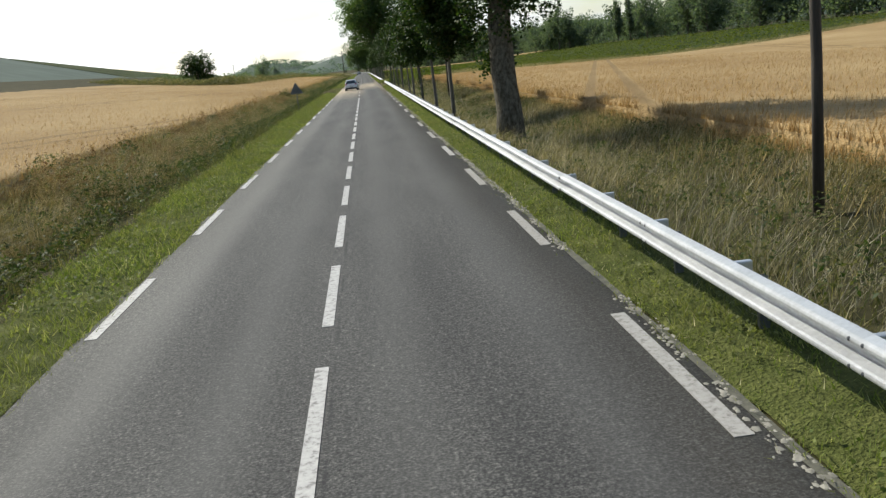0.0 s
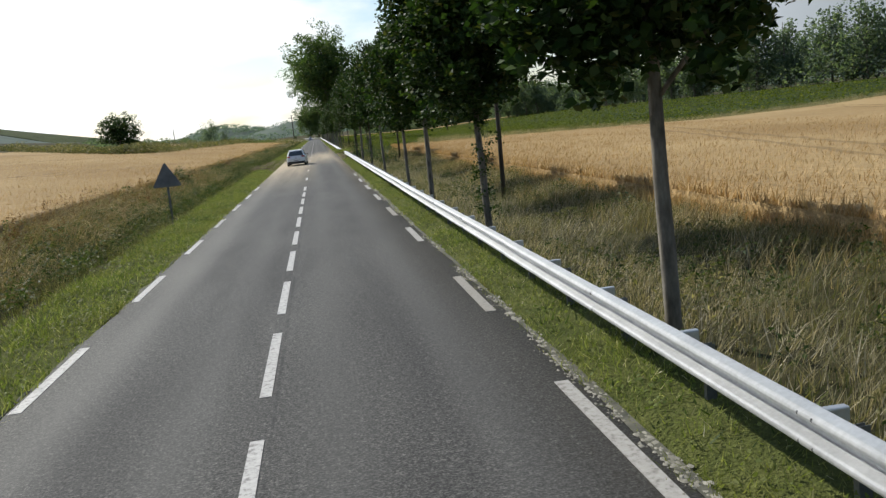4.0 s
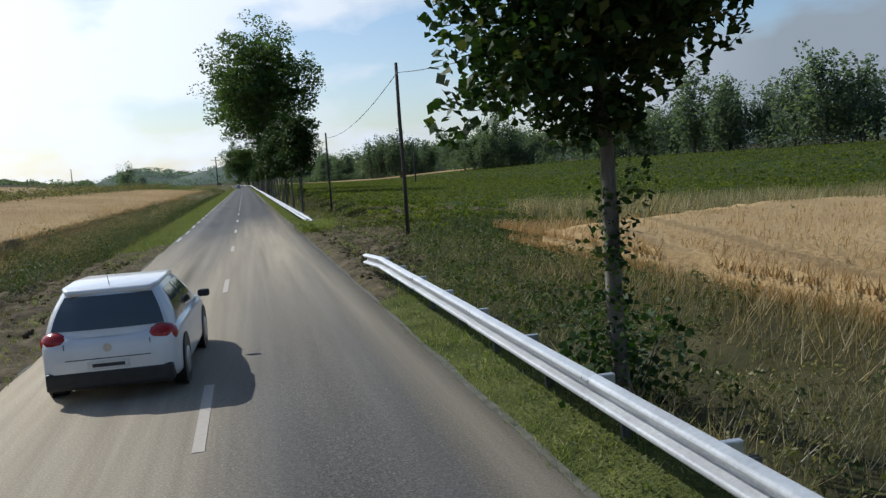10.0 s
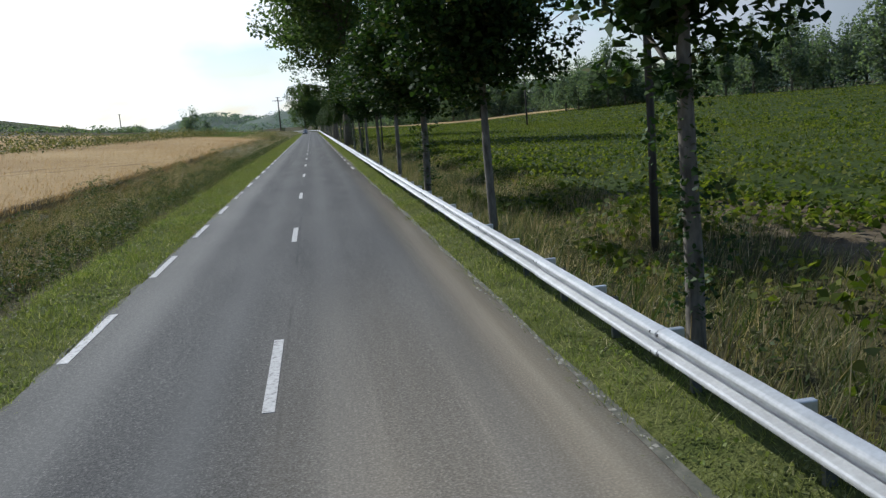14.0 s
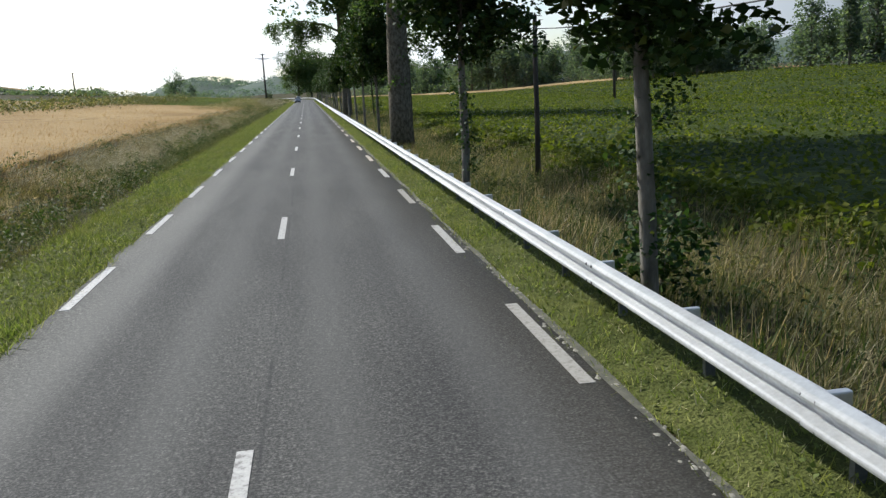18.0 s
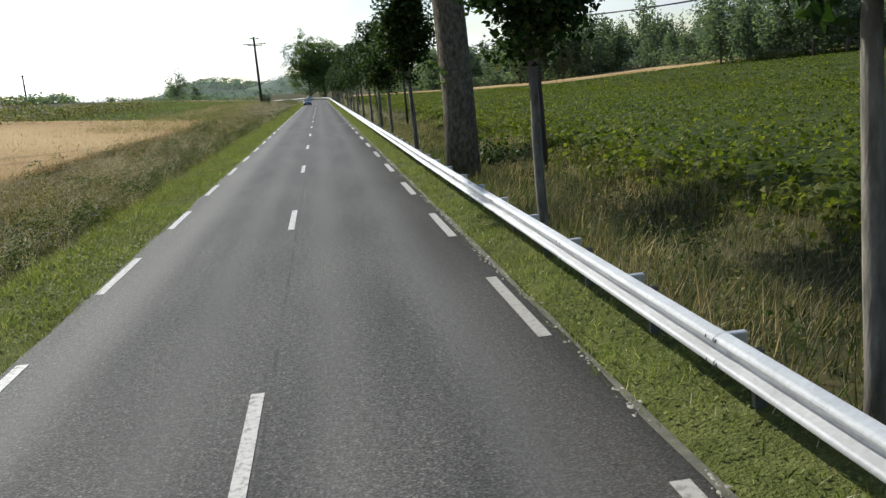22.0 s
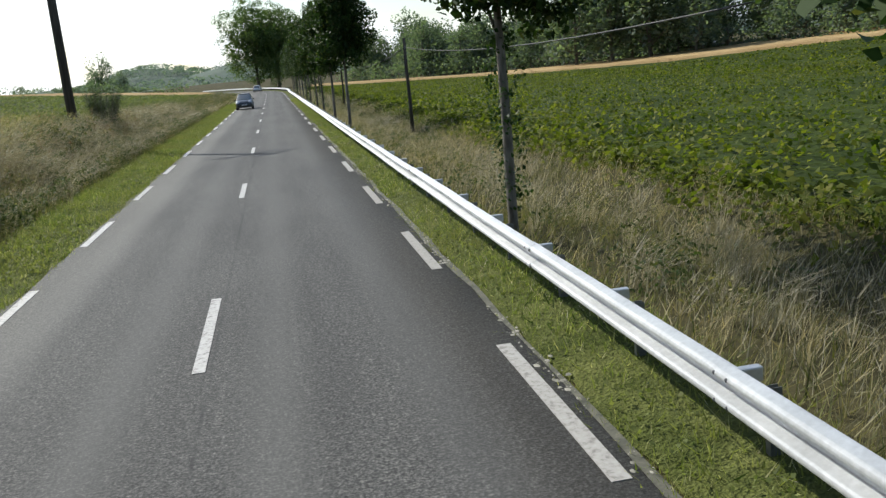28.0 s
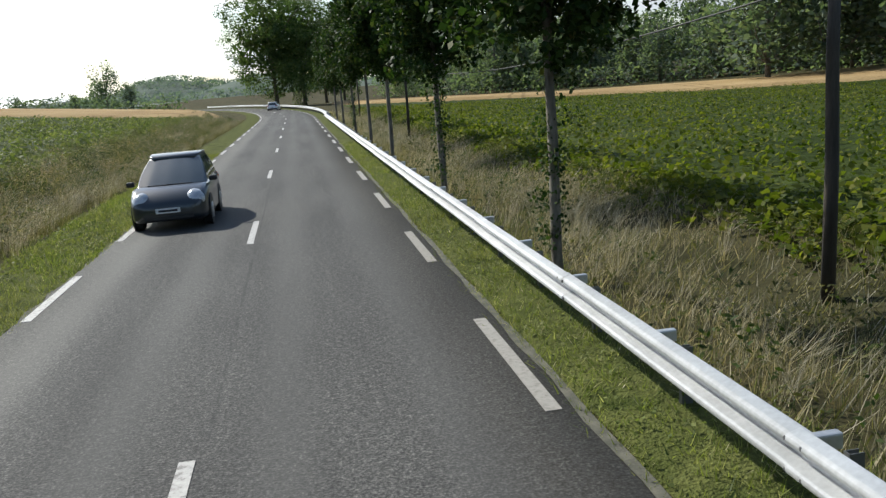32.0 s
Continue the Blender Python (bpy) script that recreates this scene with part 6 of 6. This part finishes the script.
# ---- cars ----
def paint(name, col, rough=0.3):
    m, nt, bsdf = blank(name)
    n = noise_node(nt, 3, 4)
    r = ramp_node(nt, [(0.3, tuple(c * 0.88 for c in col)), (0.7, col)])
    nt.links.new(n.outputs["Fac"], r.inputs["Fac"])
    nt.links.new(r.outputs["Color"], bsdf.inputs["Base Color"])
    bsdf.inputs["Roughness"].default_value = rough
    bsdf.inputs["Coat Weight"].default_value = 0.6
    return m


M_WHITEPAINT, M_DARKPAINT = paint("white_car_paint", (0.72, 0.73, 0.74)), paint("dark_grey_car_paint", (0.020, 0.026, 0.030), 0.28)
M_RUBBER = surface("tyre_rubber", (0.015, 0.015, 0.015), (0.03, 0.03, 0.03), 8, 50, 0.85, 0, 0.2)
M_RIM = surface("alloy_rim", (0.42, 0.43, 0.44), (0.55, 0.56, 0.57), 6, 40, 0.35, 0.8, 0)
M_TRIM = surface("black_trim", (0.012, 0.012, 0.013), (0.025, 0.025, 0.026), 8, 40, 0.55, 0, 0.05)
M_LAMP = surface("headlight_glass", (0.45, 0.47, 0.50), (0.62, 0.64, 0.66), 10, 40, 0.12, 0.2, 0)
M_RED = surface("rear_light", (0.30, 0.012, 0.010), (0.42, 0.02, 0.015), 10, 40, 0.2, 0, 0)
M_PLATE = surface("number_plate", (0.62, 0.62, 0.60), (0.72, 0.72, 0.70), 8, 40, 0.5, 0, 0)
M_INK = surface("plate_ink", (0.02, 0.02, 0.03), (0.04, 0.04, 0.05), 8, 40, 0.6, 0, 0)
M_CARGLASS, gnt, gb = blank("car_glass")
gb.inputs["Base Color"].default_value = (0.055, 0.068, 0.072, 1)
gb.inputs["Roughness"].default_value = 0.06
gb.inputs["IOR"].default_value = 1.75


def loft(rings, closed_ends=True):
    b = bmesh.new()
    vs = [[b.verts.new(p) for p in r] for r in rings]
    n = len(rings[0])
    for a, c in zip(vs, vs[1:]):
        for k in range(n):
            b.faces.new((a[k], a[(k + 1) % n], c[(k + 1) % n], c[k]))
    if closed_ends:
        b.faces.new(vs[0][::-1])
        b.faces.new(vs[-1])
    bmesh.ops.recalc_face_normals(b, faces=b.faces[:])
    return smooth_bm(b)


def hull_ring(y, w, z0, z1, r):
    """A rounded box section across the car: half width w, from z0 to z1."""
    out = []
    for sx, sz, cz in ((1, 1, z1), (-1, 1, z1), (-1, -1, z0), (1, -1, z0)):
        for k in range(4):
            a = (k / 3) * math.pi / 2
            if sx * sz > 0:
                ca, sa = math.cos(a), math.sin(a)
            else:
                ca, sa = math.sin(a), math.cos(a)
            out.append((sx * (w - r + r * ca), y, cz - sz * r + sz * r * sa))
    return out


def car(at, rz, body_mat, label, length=4.2, width=1.75, height=1.48, nose=0.95, sloped=0.35):
    """A small hatchback, its front towards -y."""
    c = thing("car", at, rz, label, "car", "cars on the road")
    L, w, H = length / 2, width / 2, height
    belt = H * 0.60
    rings = [hull_ring(y, hw, z0, z1, r) for y, hw, z0, z1, r in (
        (-L, w * 0.62, 0.34, 0.56, 0.09), (-L + 0.08, w * 0.84, 0.24, 0.66, 0.11), (-L + 0.30, w * 0.95, 0.20, nose * 0.80, 0.13), (-L + 0.75, w, 0.18, nose * 0.92, 0.14),
        (-L + 1.15, w, 0.18, belt * 0.99, 0.13), (-0.2, w, 0.18, belt + 0.02, 0.11), (L - 0.9, w, 0.18, belt + 0.03, 0.11), (L - 0.35, w * 0.98, 0.20, belt + 0.03, 0.12), (L - 0.10, w * 0.92, 0.26, belt, 0.14), (L, w * 0.78, 0.36, belt - 0.12, 0.12))]
    part("body", loft(rings), body_mat, c)
    yf, yr = -L + 0.82, L - 0.06
    top_f, top_r = yf + 1.12, yr - sloped
    # the cabin: points round the car at the waist and at the roof
    low = [(-w * 0.90, yf + 0.20), (-w * 0.55, yf + 0.04), (0, yf - 0.02), (w * 0.55, yf + 0.04), (w * 0.90, yf + 0.20), (w * 0.94, yr - 0.30), (w * 0.86, yr - 0.10), (w * 0.45, yr - 0.01), (0, yr), (-w * 0.45, yr - 0.01), (-w * 0.86, yr - 0.10), (-w * 0.94, yr - 0.30)]
    high = [(-w * 0.66, top_f + 0.10), (-w * 0.4, top_f + 0.02), (0, top_f), (w * 0.4, top_f + 0.02), (w * 0.66, top_f + 0.10), (w * 0.70, top_r - 0.22), (w * 0.62, top_r - 0.06), (w * 0.35, top_r), (0, top_r + 0.02), (-w * 0.35, top_r), (-w * 0.62, top_r - 0.06), (-w * 0.70, top_r - 0.22)]

    def skin(u, v, lift=0.0):
        i, f = int(u) % 12, u - int(u)
        m = (i + 1) % 12
        p0 = Vector((*low[i], 0)).lerp(Vector((*low[m], 0)), f)
        p1 = Vector((*high[i], 0)).lerp(Vector((*high[m], 0)), f)
        p = p0.lerp(p1, v)
        away = Vector((p.x, p.y * 0.45 - 0.1, 0)).normalized()
        p += away * (0.045 * math.sin(math.pi * v) + lift)
        p.z = belt - 0.03 + (H - 0.045 - belt) * v + lift * 0.5
        return p

    def patch(u0, u1, v0, v1, lift, nu, nv):
        pb2 = bmesh.new()
        grid = [[pb2.verts.new(skin(u0 + (u1 - u0) * i / nu, v0 + (v1 - v0) * j / nv, lift)) for i in range(nu + 1)] for j in range(nv + 1)]
        for j in range(nv):
            for i in range(nu):
                pb2.faces.new((grid[j][i], grid[j][i + 1], grid[j + 1][i + 1], grid[j + 1][i]))
        bmesh.ops.remove_doubles(pb2, verts=pb2.verts[:], dist=0.001)
        return smooth_bm(pb2)

    part("cabin", patch(0, 12, 0, 1, 0.0, 48, 6), body_mat, c)
    part("windscreen", patch(0.12, 3.88, 0.05, 0.93, 0.008, 16, 5), M_CARGLASS, c, "dark tinted windscreen")
    part("rear_window", patch(6.12, 9.88, 0.16, 0.90, 0.008, 16, 5), M_CARGLASS, c, "dark tinted rear window")
    for u in (4, 11):
        for u0, u1 in ((0.10, 0.50), (0.54, 0.93)):
            part("side_window", patch(u + (u0 if u == 4 else 1 - u1), u + (u1 if u == 4 else 1 - u0), 0.12, 0.88, 0.008, 6, 4), M_CARGLASS, c)
    roof = [hull_ring(y, hw, H - 0.06 - d, H - d, 0.028) for y, hw, d in ((top_f - 0.03, w * 0.56, 0.06), (top_f + 0.20, w * 0.69, 0.016), ((top_f + top_r) / 2, w * 0.72, 0.0), (top_r - 0.22, w * 0.71, 0.018), (top_r - 0.02, w * 0.63, 0.040), (top_r + 0.04, w * 0.56, 0.055))]
    part("roof", loft(roof), body_mat, c)
    ab2 = mesh_from("aerial", *tube([(0, top_r - 0.12, H - 0.02), (0, top_r - 0.02, H + 0.16)], [0.006, 0.003], 5), M_TRIM)
    part("aerial", ab2, None, c)
    bd = bmesh.new()
    bmesh.ops.create_cone(bd, cap_ends=True, segments=20, radius1=0.055, radius2=0.05, depth=0.02, matrix=Matrix.Translation((0, L - 0.004, belt - 0.17)) @ Euler((math.pi / 2, 0, 0)).to_matrix().to_4x4())
    part("badge", bd, M_RIM, c, "round chrome badge")
    seam = bmesh.new()
    box(seam, width * 0.60, 0.012, 0.010, (0, L - 0.002, 0.585))
    for sx in (-1, 1):
        box(seam, 0.010, 0.012, 0.22, (sx * width * 0.30, L - 0.012, 0.69), Euler((-0.15, 0, 0)).to_matrix())
    part("tailgate_seam", seam, M_TRIM, c)
    for s in (-1, 1):
        mb = bmesh.new()
        box(mb, 0.19, 0.10, 0.12, (s * (w + 0.07), yf + 0.34, belt + 0.06), None, 0.04)
        part("wing_mirror", mb, M_TRIM, c)
        lb = bmesh.new()
        bmesh.ops.create_uvsphere(lb, u_segments=14, v_segments=8, radius=0.5, matrix=Matrix.Translation((s * w * 0.70, -L + 0.27, 0.68)) @ Euler((0.75, 0, s * 0.5)).to_matrix().to_4x4() @ Matrix.Diagonal((0.40, 0.46, 0.30, 1)))
        part("headlight", smooth_bm(lb), M_LAMP, c, "clear glass headlight")
        rb = bmesh.new()
        bmesh.ops.create_uvsphere(rb, u_segments=14, v_segments=8, radius=0.5, matrix=Matrix.Translation((s * w * 0.76, L - 0.19, belt - 0.09)) @ Euler((0.1, 0, -s * 0.55)).to_matrix().to_4x4() @ Matrix.Diagonal((0.42, 0.30, 0.30, 1)))
        part("rear_light", smooth_bm(rb), M_RED, c, "red rear light")
        for yy in (-L + 0.82, L - 0.78):
            wb = bmesh.new()
            bmesh.ops.create_cone(wb, cap_ends=True, segments=24, radius1=0.315, radius2=0.315, depth=0.20, matrix=Matrix.Translation((s * (w - 0.095), yy, 0.315)) @ Euler((0, math.pi / 2, 0)).to_matrix().to_4x4())
            bmesh.ops.bevel(wb, geom=[e for e in wb.edges if e.calc_face_angle(0) > 1], offset=0.03, segments=2, affect="EDGES")
            wheel = part("wheel", wb, M_RUBBER, c)
            rmb = bmesh.new()
            bmesh.ops.create_cone(rmb, cap_ends=True, segments=20, radius1=0.21, radius2=0.16, depth=0.03, matrix=Matrix.Translation((s * (w + 0.012), yy, 0.315)) @ Euler((0, s * math.pi / 2, 0)).to_matrix().to_4x4())
            part("rim", rmb, M_RIM, wheel, "pale alloy rim")
            ab = bmesh.new()
            bmesh.ops.create_cone(ab, cap_ends=True, segments=24, radius1=0.37, radius2=0.37, depth=0.03, matrix=Matrix.Translation((s * (w - 0.005), yy, 0.33)) @ Euler((0, math.pi / 2, 0)).to_matrix().to_4x4())
            part("wheel_arch", ab, M_TRIM, c)
    gb2 = bmesh.new()
    box(gb2, width * 0.62, 0.05, 0.13, (0, -L + 0.03, 0.33), None, 0.02)
    part("grille", gb2, M_TRIM, c)
    gb2 = bmesh.new()
    box(gb2, width * 0.90, 0.24, 0.24, (0, L - 0.11, 0.32), None, 0.05)
    part("bumper", gb2, M_TRIM, c)
    for yy in (-L - 0.01, L + 0.005):
        pb3 = bmesh.new()
        box(pb3, 0.52, 0.02, 0.11, (0, yy, 0.47 if yy < 0 else 0.50), None, 0.004)
        plate = part("number_plate", pb3, M_PLATE, c, "white number plate")
        ib = bmesh.new()
        box(ib, 0.40, 0.026, 0.045, (0, yy, 0.47 if yy < 0 else 0.50))
        part("plate_bars", ib, M_INK, plate)
    wb = bmesh.new()
    for x0, x1 in ((-0.5, 0.05), (-0.05, 0.45)):
        box(wb, 0.55, 0.02, 0.02, ((x0 + x1) / 2, yf + 0.02, belt + 0.015), None)
    part("wiper", wb, M_TRIM, c)
    return c


car((-1.82, 476.3, 0.0), 0, M_DARKPAINT, "small dark grey hatchback coming the other way", 3.75, 1.69, 1.56, 1.02)
car((float(bend(606)) + 1.3, 606.0, 0.0), 173, M_WHITEPAINT, "white hatchback driving away towards the bend", 4.2, 1.76, 1.48)
car((-1.10, 123.62, 0.0), 177.5, M_WHITEPAINT, "white hatchback pulling out past the field gateway", 4.2, 1.76, 1.48)
